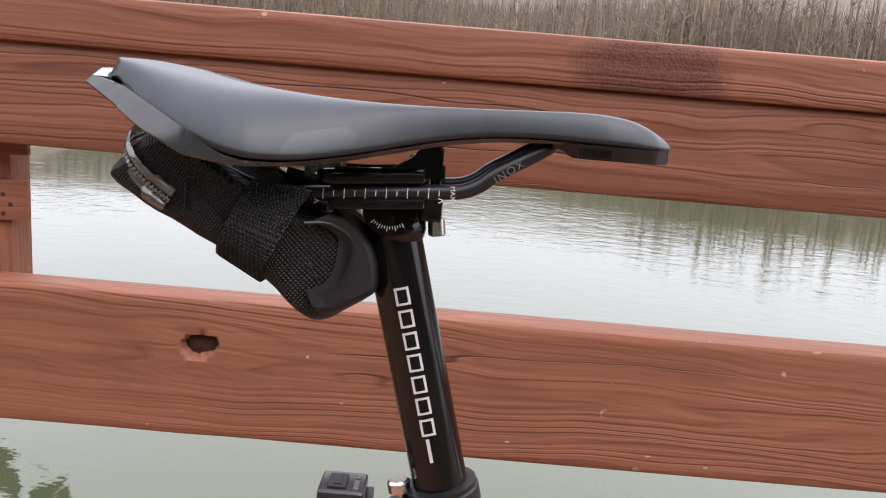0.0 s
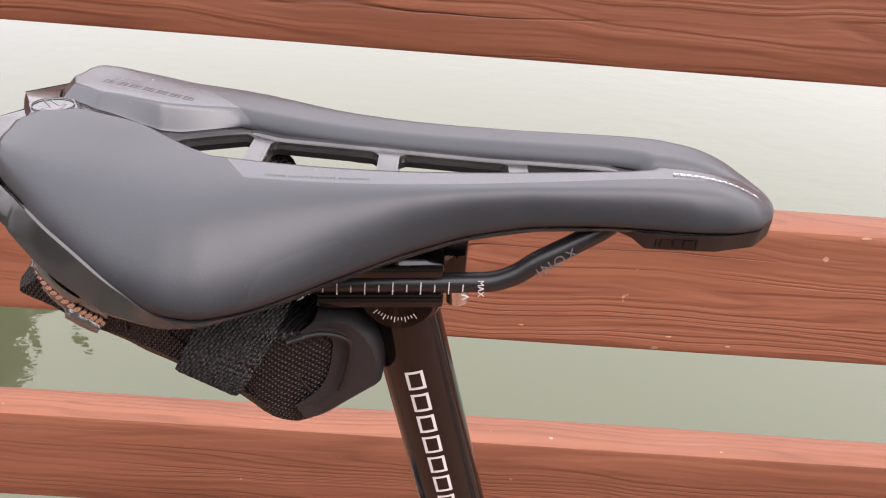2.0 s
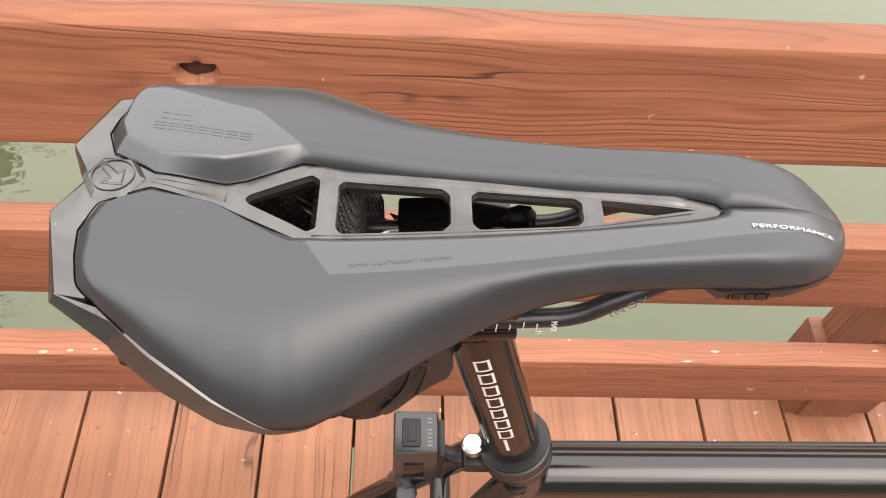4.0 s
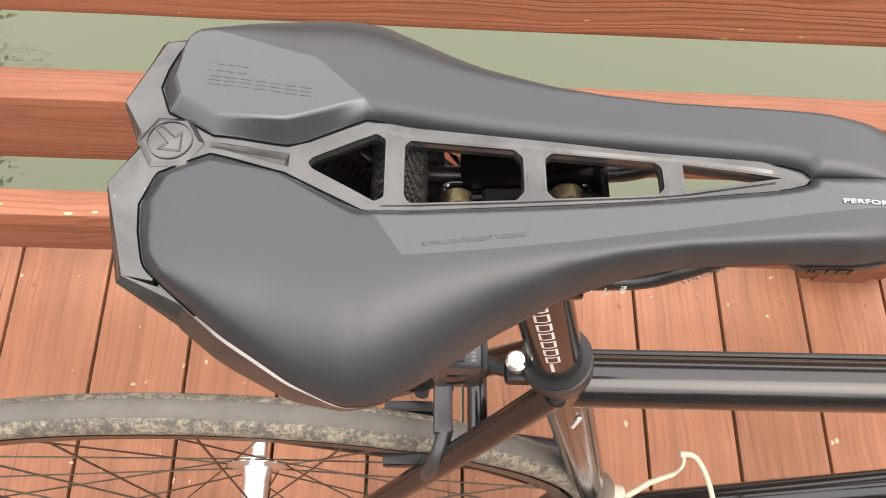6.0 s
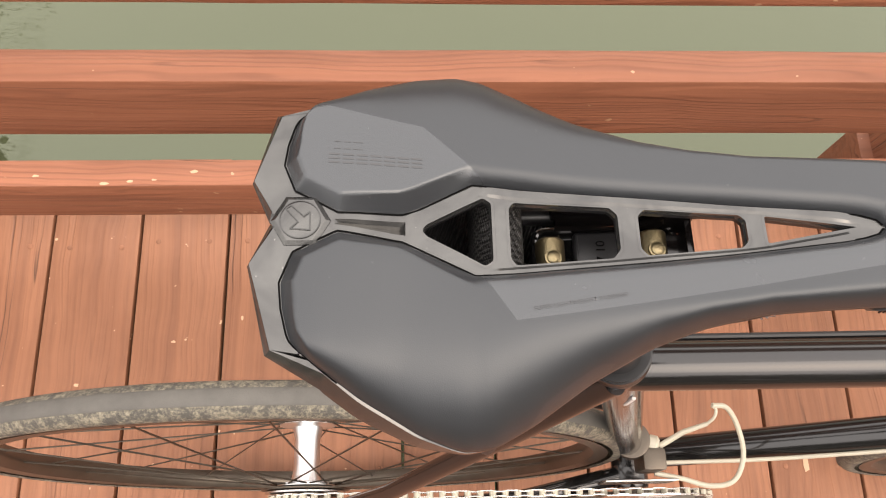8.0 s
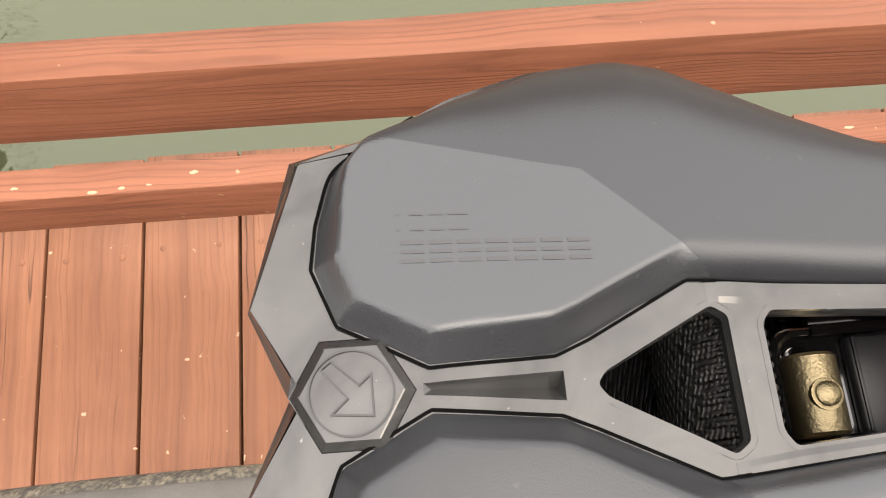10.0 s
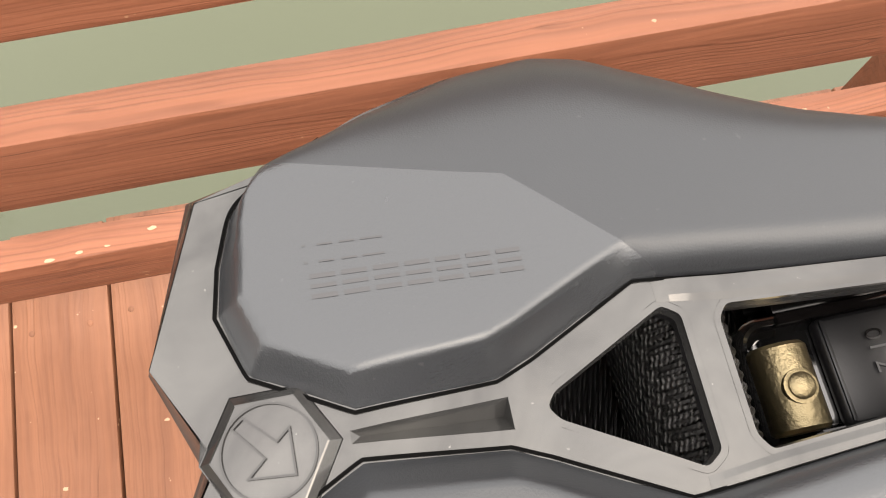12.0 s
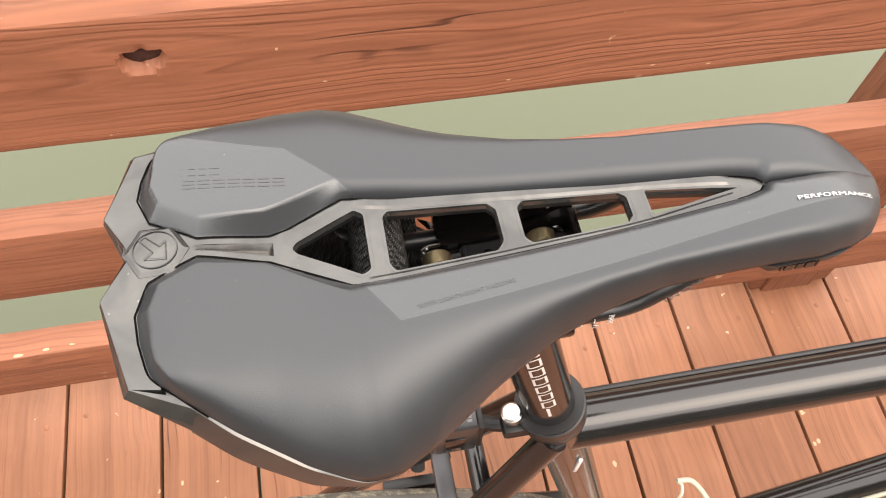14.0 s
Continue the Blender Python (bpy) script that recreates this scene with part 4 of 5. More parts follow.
# the raised strips along both sides of the openings
STRIP_IN = [(-0.0500, 0.0124), (-0.0385, 0.0112), (-0.0056, 0.0092), (0.0062, 0.0083), (0.0388, 0.0061), (0.0475, 0.0053), (0.0700, 0.0022), (0.0800, 0.0006)]
STRIP_OUT = [(-0.0500, 0.0160), (-0.027, 0.0141), (0.008, 0.0114), (0.027, 0.0097), (0.043, 0.0082), (0.072, 0.0055), (0.080, 0.0042)]
for side, k in ((1, 1.0), (-1, 1.13)):
    bm = fresh()
    rows = []
    for x in np.linspace(-0.0495, 0.0790, 60):
        a, c, z = table(STRIP_IN, x) * k, table(STRIP_OUT, x), shell_height(x, 0)
        c = max(c, a + 0.0012)
        up_z = 0.00005 + 0.0007 * smooth(-0.0495, -0.0440, x) * smooth(0.0790, 0.0730, x)
        rows.append([bm.verts.new((x, side * y, z + dz)) for y, dz in ((a, -0.0006), (a + 0.00005, 0.00005), (a + 0.0011, up_z), (c, up_z), (c + 0.0006, -0.0006))])
    for r0, r1 in zip(rows, rows[1:]):
        for i in range(4):
            bm.faces.new((r0[i], r0[i + 1], r1[i + 1], r1[i]))
    for r0 in (rows[0], rows[-1]):
        bm.faces.new(r0)
    part("edge_strip", bm, SHELL, saddle, edge=15)

# the emblem: a plain angular mark on a raised six-sided boss
bm = fresh()
ze = shell_height(*EMB) + 0.0002
boss = [[bm.verts.new((EMB[0] + (x - EMB[0]) * k, y * k, z)) for x, y in RECESS] for k, z in ((1.0, ze - 0.0012), (0.985, ze - 0.0002), (0.83, ze + 0.0010), (0.80, ze + 0.0011))]
for l0, l1 in zip(boss, boss[1:]):
    for k in range(6):
        bm.faces.new((l0[k], l0[(k + 1) % 6], l1[(k + 1) % 6], l1[k]))
bm.faces.new(boss[-1])
emblem = part("emblem", bm, SHELL, saddle, "raised six-sided emblem", edge=15)
# ring and mark outline: the relief's shade lines, put in as darker colour
bm = fresh()
ring(bm, (*EMB, ze + 0.0014), (0, 0, 1), 0.0063, 0.0066, 0.0003, 44)
part("emblem_ring", bm, RELIEF_SHADE, emblem)
bm = fresh()
outline = [(0.0034, -0.0038), (0.0032, 0.0030), (0.0012, 0.0013), (-0.0030, 0.0052), (-0.0048, 0.0038), (-0.0008, -0.0008), (-0.0034, -0.0032)]
inner = offset(outline, -0.0003)
a, b = ([bm.verts.new((EMB[0] + x, EMB[1] + y, ze + 0.00155)) for x, y in loop] for loop in (outline, inner))
for i in range(len(a)):
    j = (i + 1) % len(a)
    bm.faces.new((a[i], a[j], b[j], b[i]))
tagged(part("emblem_mark", bm, RELIEF_SHADE, emblem, edge=0), kind="stuff")
# the groove along the neck: two slopes to a valley
bm = fresh()
zg = [shell_height(x, y) for x, y in GROOVE]
rim_v = [bm.verts.new((x, y, z)) for (x, y), z in zip(GROOVE, zg)]
deep_a, deep_b = bm.verts.new((-0.0968, 0, zg[0] - 0.0010)), bm.verts.new((-0.0762, 0, zg[1] - 0.0026))
for loop in ((rim_v[0], rim_v[1], deep_b, deep_a), (rim_v[2], rim_v[3], deep_a, deep_b), (rim_v[1], rim_v[2], deep_b), (rim_v[3], rim_v[0], deep_a)):
    bm.faces.new(loop)
part("groove", bm, SHELL, saddle, edge=15)
# the dark joint between pad and shell
for side in (-1, 1):
    bm = fresh()
    line = [Vector((*p, 0)) for p in OUT_LINE[27::-1]] + [Vector((*p, 0)) for p in PLAN[0, -2:0:-6]] + [Vector((*p, 0)) for p in IN_LINE[IN_LINE[:, 0] < 0.0875]]
    rows = []
    for i_, (a, p, b) in enumerate(zip([line[0]] + line, line, line[1:] + [line[-1]])):
        n = Vector((-(b - a).y, (b - a).x, 0)).normalized() * (0.00028 if p.x < -0.05 else 0.0004)
        outer = i_ < 28
        level = min(shell_height(p.x, p.y), table(EDGE, p.x) + 0.0002 if outer and p.x > -0.113 else 1.0) + 0.0003
        rows.append([bm.verts.new((q.x, side * q.y, level)) for q in (p + n, p - n)])
    for l0, l1 in zip(rows, rows[1:]):
        bm.faces.new((*l0, *reversed(l1)))
    part("joint", bm, GAP_BLACK, saddle, edge=0)


FLARE = [(-0.125, 0.0008), (-0.112, 0.0034), (-0.100, 0.0042), (-0.085, 0.0034), (-0.070, 0.0019), (-0.058, 0.0004), (-0.046, -0.0004), (-0.035, -0.0012), (0.14, -0.0012)]


def wing(side):
    """The base that shows below the pad's edge, and its underside."""
    bm = fresh()
    line = [Vector((-0.1165, 0.0002, 0)), Vector((-0.1244, 0.0144, 0)), Vector((-0.1172, 0.0410, 0))] + [Vector((*p, 0)) for p in OUT_LINE[22::2]] + [Vector((*OUT_LINE[-1], 0))]
    rows = []
    for i, p in enumerate(line):
        ahead = line[min(i + 1, len(line) - 1)] - line[max(i - 1, 0)]
        out = Vector((-ahead.y, ahead.x, 0)).normalized()
        tail = i < 3
        top_z = shell_height(p.x, p.y) if tail else table(EDGE, p.x) - 0.0004
        low_z, w = table(FOOT, p.x), table(FLARE, p.x)
        if tail:
            low_z = min(low_z, top_z - 0.0035)
        if i == 0:
            out, low_z = Vector((-1, 0, 0)), top_z - 0.004
        deep = Vector((p.x, max(0.3 * p.y, min(0.022, p.y * 0.6)), 0))
        if tail:
            deep = Vector((p.x + 0.016, p.y * 0.95 + 0.001, 0))
        tuck = 0.0008 * smooth(-0.060, -0.045, p.x)
        prof = [(p - out * (0.0 if tail else 0.0022), top_z + 0.0002 - tuck), (p + out * ((0.0001 if tail else 0.0003) - tuck), top_z - 0.0002 - tuck), (p + out * w * 0.72, top_z - (top_z - low_z) * 0.55),
                (p + out * w, low_z + 0.0012), (p + out * (w - 0.0006), low_z + 0.0002), (p + out * (w - 0.0022), low_z + 0.0004), (p + out * (w - 0.0045), low_z + (0.0 if tail else 0.0035)), (deep, top_z - 0.007 if tail else table(TOP, p.x) - 0.0095)]
        rows.append([bm.verts.new((q.x, side * max(0.0, q.y), z)) for q, z in prof])
    for r0, r1 in zip(rows, rows[1:]):
        for i in range(len(r0) - 1):
            bm.faces.new((r0[i], r0[i + 1], r1[i + 1], r1[i]))
    bmesh.ops.remove_doubles(bm, verts=bm.verts, dist=1e-5)
    part("base_lip", bm, SHELL, saddle, "glossy grey lip of the saddle base")


wing(-1)
wing(1)
# nose keel with a plain mark
bm = fresh()
loop = both([(0.0755, 0.0), (0.0755, 0.0245), (0.084, 0.0274), (0.107, 0.0262), (0.121, 0.0205), (0.1288, 0.0110), (0.1315, 0.0)])
plate(bm, fine(loop, 0.003), [], lambda x, y: 0.9680, 0.0062)
for v in bm.verts:
    if v.co.z < 0.965:
        v.co.z += 0.0040 * smooth(0.0850, 0.0770, v.co.x)
        v.co.y *= 0.93
keel = part("nose_keel", bm, UNDER, saddle, "black plastic nose support")
bm = fresh()
for k, (x0, x1) in enumerate(((0.0870, 0.0875), (0.0885, 0.0915), (0.0925, 0.0950), (0.0958, 0.0990), (0.0996, 0.1002))):
    box(bm, (x0, -0.02680, 0.9632), (x1, -0.0262, 0.9664))
tagged(part("maker_mark", bm, BLACK, keel), kind="stuff")
# print on the nose and along the pad
words("PERFORMANCE", 0.0034, Matrix.Translation((0.1075, -0.0112, 0.978)) @ Euler((0, 0, radians(1))).to_matrix().to_4x4() @ Matrix.Diagonal((1.26, 0.60, 1, 1)), MARK, saddle, "nose_lettering", 0.0, lay=lambda x, y: on_pad(x, y, 0.00045))
words("SUPER LIGHTWEIGHT PADDING", 0.0020, Matrix.Translation((-0.0190, -0.0268, 0.977)) @ Euler((0, 0, radians(9))).to_matrix().to_4x4(), PALE_PRINT, saddle, "pad_lettering", 0.0, 1.1, lay=on_pad)
bm = fresh()


def print_bar(x0, x1, y0, y1):
    bm.faces.new([bm.verts.new((p, q, on_pad(p, q, 0.0001))) for p, q in ((x0, y0), (x1, y0), (x1, y1), (x0, y1))])


for k in range(7):
    x = -0.1000 + k * 0.0045
    for y0, y1 in ((0.0190, 0.0197), (0.0206, 0.0212), (0.0221, 0.0228)):
        print_bar(x, x + 0.0036, y0, y1)
for x0, x1 in ((-0.1005, -0.1000), (-0.0984, -0.0962), (-0.0952, -0.0930), (-0.0922, -0.0890)):
    print_bar(x0, x1, 0.0245, 0.0248)
    print_bar(x0, x1, 0.0272, 0.0275)
tagged(part("pad_mark", bm, FAINT, saddle, edge=0), kind="stuff")

# rails with their printed scale
for side in (-1, 1):
    pts = [(0.078, side * 0.013, 0.9690), (0.0737, side * 0.0172, 0.9650), (0.064, side * 0.0193, 0.9590), (0.0520, side * 0.0208, 0.9518), (0.0455, side * 0.0211, 0.9466), (0.038, side * 0.0212, 0.9432),
           (0.028, side * 0.0212, 0.9420), (0.0, side * 0.0212, 0.9395), (-0.030, side * 0.0214, 0.9368), (-0.044, side * 0.0240, 0.9362), (-0.062, side * 0.029, 0.9425), (-0.082, side * 0.036, 0.9560), (-0.088, side * 0.038, 0.9610)]
    bm = fresh()
    tube(bm, curve_points(pts, 6), 0.0035, 14)
    rail = part("rail", bm, RAILS, saddle)
    if side < 0:
        bm = fresh()
        for k in range(-5, 7):
            x = 0.0005 + k * 0.0046
            z = 0.9394 + 0.0863 * x
            h = 0.0022 if k % 2 else 0.0013
            box(bm, (x - 0.00018, -0.02490, z - h), (x + 0.00018, -0.02415, z + h))
        tagged(part("scale_mark", bm, MARK, rail), kind="stuff")
        up = Euler((radians(90), radians(-5), 0)).to_matrix().to_4x4()
        side_on = Euler((radians(90), radians(85), 0)).to_matrix().to_4x4()
        words("MAX", 0.0030, Matrix.Translation((0.0330, -0.02475, 0.9421)) @ side_on, MARK, rail, "scale_lettering")
        words("MAX", 0.0030, Matrix.Translation((-0.0300, -0.0250, 0.9368)) @ Euler((radians(90), radians(-95), 0)).to_matrix().to_4x4(), MARK, rail, "scale_lettering")
        words("<", 0.0050, Matrix.Translation((-0.0255, -0.0249, 0.9358)) @ Euler((radians(90), radians(175), 0)).to_matrix().to_4x4(), MARK, rail, "scale_arrow")
        words("<", 0.0050, Matrix.Translation((0.0290, -0.0249, 0.9404)) @ Euler((radians(90), radians(175), 0)).to_matrix().to_4x4(), MARK, rail, "scale_arrow")
        words("INOX", 0.0050, Matrix.Translation((0.0585, -0.02365, 0.9522)) @ Euler((radians(90), radians(-37), radians(7))).to_matrix().to_4x4(), GREY_PRINT, rail, "rail_lettering", spacing=1.25)

# ---- the seatpost ----
seatpost = on_bike("seatpost", (0.045, 0.0, 0.79), "black anodised seatpost with a two-bolt saddle clamp", "seatpost")


def post_axis(z):
    return 0.0072 + (0.919 - z) * 0.2670


bm = fresh()
spin_between(bm, (post_axis(0.921), 0, 0.921), (post_axis(0.70), 0, 0.70), 0.0136, sides=48)
shaft = part("shaft", bm, BLACK, seatpost)
# maker's name as plain pale bars down the side
bm = fresh()
AX = Vector((post_axis(0.0) - post_axis(1.0), 0, -1)).normalized()
ACROSS = Vector((-AX.z, 0, AX.x)).normalized()


def wrap(s, a):
    """A place on the post's surface: s along it, a degrees round from the side that faces away from the railing."""
    q = radians(a)
    return Vector((0.0072, 0, 0.919)) + AX * s + 0.01372 * (ACROSS * math.sin(q) * -1 + Vector((0, -1, 0)) * math.cos(q))


def stroke(s0, s1, a0, a1):
    rows = [[bm.verts.new(wrap(s, a0 + (a1 - a0) * k / 5)) for k in range(6)] for s in (s0, s1)]
    for k in range(5):
        bm.faces.new((rows[0][k], rows[0][k + 1], rows[1][k + 1], rows[1][k]))


for k in range(7):
    s = 0.0242 + k * 0.0108
    stroke(s, s + 0.0011, -16, 13)
    stroke(s + 0.0074, s + 0.0085, -16, 13)
    stroke(s + 0.0011, s + 0.0074, 8, 13)
    stroke(s + 0.0011, s + 0.0074, -16, -11)
stroke(0.0990, 0.1110, 0, 7)
tagged(part("maker_mark", bm, MARK, shaft, edge=0), kind="stuff")
# head: lower cradle, upper plate, bolts and nuts
bm = fresh()
bmesh.ops.create_uvsphere(bm, u_segments=28, v_segments=14, radius=1)
for v in bm.verts:
    x, y, z = v.co
    v.co = Vector((0.0085 + 0.0145 * x, 0.0145 * y, 0.922 + 0.013 * z))
lathe(bm, (0.0068, 0, 0.9325), (0, 1, 0), [(0.012, -0.0205), (0.0125, -0.0195), (0.0125, 0.0195), (0.012, 0.0205)], 28)
box(bm, (-0.020, -0.0275, 0.9325), (0.022, 0.0275, 0.9366), 0.0012)
for side in (-1, 1):
    box(bm, (-0.020, side * 0.0214 - 0.0052, 0.9330), (0.0215, side * 0.0214 + 0.0052, 0.9375), 0.001)
for v in bm.verts:
    v.co.z += 0.0863 * (v.co.x - 0.001) if v.co.z > 0.9325 - 0.001 else 0
cradle = part("lower_cradle", bm, BLACK, seatpost)
def tilted(bm):
    for v in bm.verts:
        v.co.z += 0.0863 * v.co.x
    return bm


bm = fresh()
box(bm, (-0.0250, -0.0128, 0.9400), (0.0235, 0.0096, 0.9450), 0.0015)
upper = part("upper_clamp", tilted(bm), BLACK, seatpost)
for side in (-1, 1):
    bm = fresh()
    box(bm, (-0.0205, side * 0.0212 - 0.0060, 0.9436), (0.0215, side * 0.0212 + 0.0060, 0.9484), 0.0016)
    box(bm, (-0.0190, side * 0.0150 - 0.0040, 0.9436), (0.0205, side * 0.0150 + 0.0040, 0.9470), 0.0012)
    part("rail_clamp", tilted(bm), BLACK, upper)


def corner_loop(x0, x1, y0, y1, r, steps=6):
    """A rectangle with round corners."""
    out = []
    for cx, cy, a in ((x1 - r, y1 - r, 0), (x0 + r, y1 - r, 90), (x0 + r, y0 + r, 180), (x1 - r, y0 + r, 270)):
        out += [(cx + r * math.cos(radians(a + 90 * k / steps)), cy + r * math.sin(radians(a + 90 * k / steps))) for k in range(steps + 1)]
    return out


# the tray that holds the two barrel nuts
bm = fresh()
rings_ = []
for w, z in ((0.0, 0.9425), (0.0, 0.9490), (0.0004, 0.9496), (0.0011, 0.9500), (0.0018, 0.9494), (0.0022, 0.9462), (0.0034, 0.9453)):
    rings_.append([bm.verts.new((x, y, z)) for x, y in corner_loop(-0.0285 + w, 0.0250 - w, -0.0140 + w, 0.0108 - w, 0.0052 - w * 0.6)])
n = len(rings_[0])
for l0, l1 in zip(rings_, rings_[1:]):
    for k in range(n):
        bm.faces.new((l0[k], l0[(k + 1) % n], l1[(k + 1) % n], l1[k]))
bm.faces.new(rings_[-1])
part("tray", tilted(bm), GLOSS, upper, "glossy black tray with a rounded rim")
bm = fresh()
box(bm, (-0.0130, -0.0118, 0.9450), (0.0070, 0.0086, 0.9488), 0.0018, 3)
part("web", tilted(bm), RAILS, upper)
for x in (-0.0118, 0.0052, 0.0062):
    bm = fresh()
    box(bm, (x - 0.0004, -0.0110, 0.9484), (x + 0.0004, 0.0080, 0.9492), 0.0003)
    part("rib", tilted(bm), RAILS, upper)
for side in (-1, 1):
    bm = fresh()
    outline = [(-0.0200, 0.9490), (0.0060, 0.9500), (0.0150, 0.9560), (0.0185, 0.9610), (0.0220, 0.9628), (0.0262, 0.9622), (0.0285, 0.9590), (0.0285, 0.9470), (-0.0200, 0.9440)]
    a, b = ([bm.verts.new((x, side * 0.0112 - 0.0016 + w, z)) for x, z in outline] for w in (-0.0010, 0.0010))
    bm.faces.new(a)
    bm.faces.new(b[::-1])
    for i in range(len(outline)):
        j = (i + 1) % len(outline)
        bm.faces.new((a[i], a[j], b[j], b[i]))
    part("gusset", bm, BLACK, upper)
bm = fresh()
box(bm, (0.0255, -0.0128, 0.9440), (0.0284, 0.0096, 0.9585), 0.0012)
part("ear", bm, BLACK, upper)
words("7 10", 0.0048, Matrix.Translation((-0.0018, 0.0005, 0.94885)) @ Euler((0, 0, radians(90))).to_matrix().to_4x4(), BLACK, upper, "cast_number")
for x, z, y, low in ((-0.0222, 0.9484, -0.0036, 0.925), (0.0155, 0.9502, -0.0014, 0.921)):
    bm = fresh()
    lathe(bm, (x, y, z), (0, 1, 0), [(0.0001, -0.0078), (0.0048, -0.0076), (0.0054, -0.0069), (0.0054, 0.0076), (0.0048, 0.0083), (0.0001, 0.0085)], 28)
    nut = part("barrel_nut", bm, BRASS, seatpost, "brass barrel nut")
    bm = fresh()
    lathe(bm, (x, y, z + 0.0048), (0.05, 0, 1), [(0.0031, -0.002), (0.0031, 0.0008), (0.0024, 0.0009), (0.0024, 0.0015), (0.0018, 0.0019)], 20)
    spin_between(bm, (x, y, z), (x + 0.003, 0, low), 0.0021, sides=14)
    part("bolt", bm, BRASS, nut)
bm = fresh()
lathe(bm, (0.0278, 0, 0.9235), (0.12, 0, -1), [(0.0020, -0.026), (0.0020, -0.004), (0.0040, -0.0035), (0.0042, 0.0035), (0.0036, 0.0042)], 24)
part("front_bolt", bm, STEEL, seatpost, "knurled steel bolt head")
bm = fresh()
box(bm, (0.0190, -0.0060, 0.9260), (0.0300, 0.0060, 0.9530), 0.002)
part("front_ear", bm, BLACK, seatpost)
# angle scale on the cradle's side
bm = fresh()
for k in range(-6, 7):
    a = radians(k * 6.5 - 4)
    long = 0.0022 if k % 3 == 0 else 0.0013
    c = Vector((0.0068, -0.0207, 0.9345))
    d = Vector((math.sin(a), 0, -math.cos(a)))
    n = Vector((d.z, 0, -d.x)) * 0.00016
    vs = [c + d * 0.0098 + n, c + d * (0.0098 + long) + n, c + d * (0.0098 + long) - n, c + d * 0.0098 - n]
    bm.faces.new([bm.verts.new(v) for v in vs])
tagged(part("angle_mark", bm, MARK, cradle, edge=0), kind="stuff")
bm = fresh()
lathe(bm, (0.0068, 0, 0.9325), (0, 1, 0), [(0.0124, -0.0206), (0.0005, -0.0206)], 28)
part("cradle_face", bm, BLACK, cradle)

# ---- the saddle bag ----
bag = thing("saddle_bag", (-0.055, 0.0, 0.90), "black nylon saddle bag strapped under the saddle", "bag", space=SPACE @ pose(-0.102, 0, 0.94, 0, 1.9, 0) @ Matrix.Translation((0.1045, 0, -0.94)))
SIDE = [(-0.1100, 0.9480), (-0.1135, 0.9400), (-0.1120, 0.9335), (-0.094, 0.9220), (-0.069, 0.9105), (-0.045, 0.8965), (-0.030, 0.8825), (-0.0235, 0.8795), (-0.0150, 0.8825), (-0.0030, 0.8935),
        (0.0000, 0.8985), (-0.0050, 0.9130), (-0.0125, 0.9235), (-0.0200, 0.9270), (-0.034, 0.9310), (-0.055, 0.9420), (-0.080, 0.9585), (-0.097, 0.9610)]


BAG_MIDDLE = (-0.050, 0.9185)


def bag_slices(bm, loop, width, power, n, lo=-1.0, hi=1.0, grow=1.0):
    cx, cz = BAG_MIDDLE
    rows = []
    for k in range(n + 1):
        s = lo + (hi - lo) * k / n
        q = (1 - abs(s) ** power) ** (1 / power) * 0.16 + 0.84 if abs(s) < 1 else 0.84
        row = []
        for x, z in loop:
            w = width * (0.50 + 0.50 * smooth(0.004, -0.042, x))
            below = min(0.0, z - (0.949 - 0.44 * (x + 0.112)))
            z -= below * (0.46 + 0.10 * smooth(-0.05, -0.085, x)) * (1 - (1 - min(1.0, abs(s)) ** 2.3) ** (1 / 2.3))
            crease = 0.0011 * noise.noise((x * 60, s * 3, z * 60))
            qx = q + (1 - q) * 0.75 if x < cx else q
            row.append(bm.verts.new((cx + (x - cx) * qx * grow + crease, s * w * grow, cz + (z - cz) * q * grow + crease)))
        rows.append(row)
    for l0, l1 in zip(rows, rows[1:]):
        for k in range(len(loop)):
            bm.faces.new((l0[k], l0[(k + 1) % len(loop)], l1[(k + 1) % len(loop)], l1[k]))
    bm.faces.new(rows[0])
    bm.faces.new(rows[-1])
    return bm


def smooth_loop(loop, steps=4):
    p = [(*q, 0) for q in loop]
    out = curve_points(p + p[:1], steps)[:-1]
    return [(q.x, q.y) for q in out]


body = bag_slices(fresh(), smooth_loop(SIDE), 0.0425, 3.2, 26)
part("body", body, CLOTH, bag)
# rubberised front edge
FRONT = [(-0.0225, 0.8830), (-0.0185, 0.8820), (-0.0125, 0.8846), (-0.0010, 0.8930), (0.0022, 0.8990), (-0.0005, 0.9150), (-0.0090, 0.9262), (-0.0200, 0.9318),
         (-0.0205, 0.9300), (-0.0125, 0.9245), (-0.0098, 0.9190), (-0.0112, 0.9055), (-0.0140, 0.8925), (-0.0200, 0.8855)]
part("front_edge", bag_slices(fresh(), smooth_loop(FRONT, 3), 0.0456, 3.2, 26), RUBBER, bag, "smooth rubberised front edge")
bm = fresh()
line = []
for x, z in ((-0.0300, 0.9285), (-0.0205, 0.9285), (-0.0125, 0.9235), (-0.0098, 0.9180), (-0.0110, 0.9075), (-0.0128, 0.9005)):
    line.append((x, -0.0448 * (0.50 + 0.50 * smooth(0.004, -0.042, x)), z))
tube(bm, curve_points(line, 6), 0.0009, 8)
part("piping", bm, UNDER, bag)
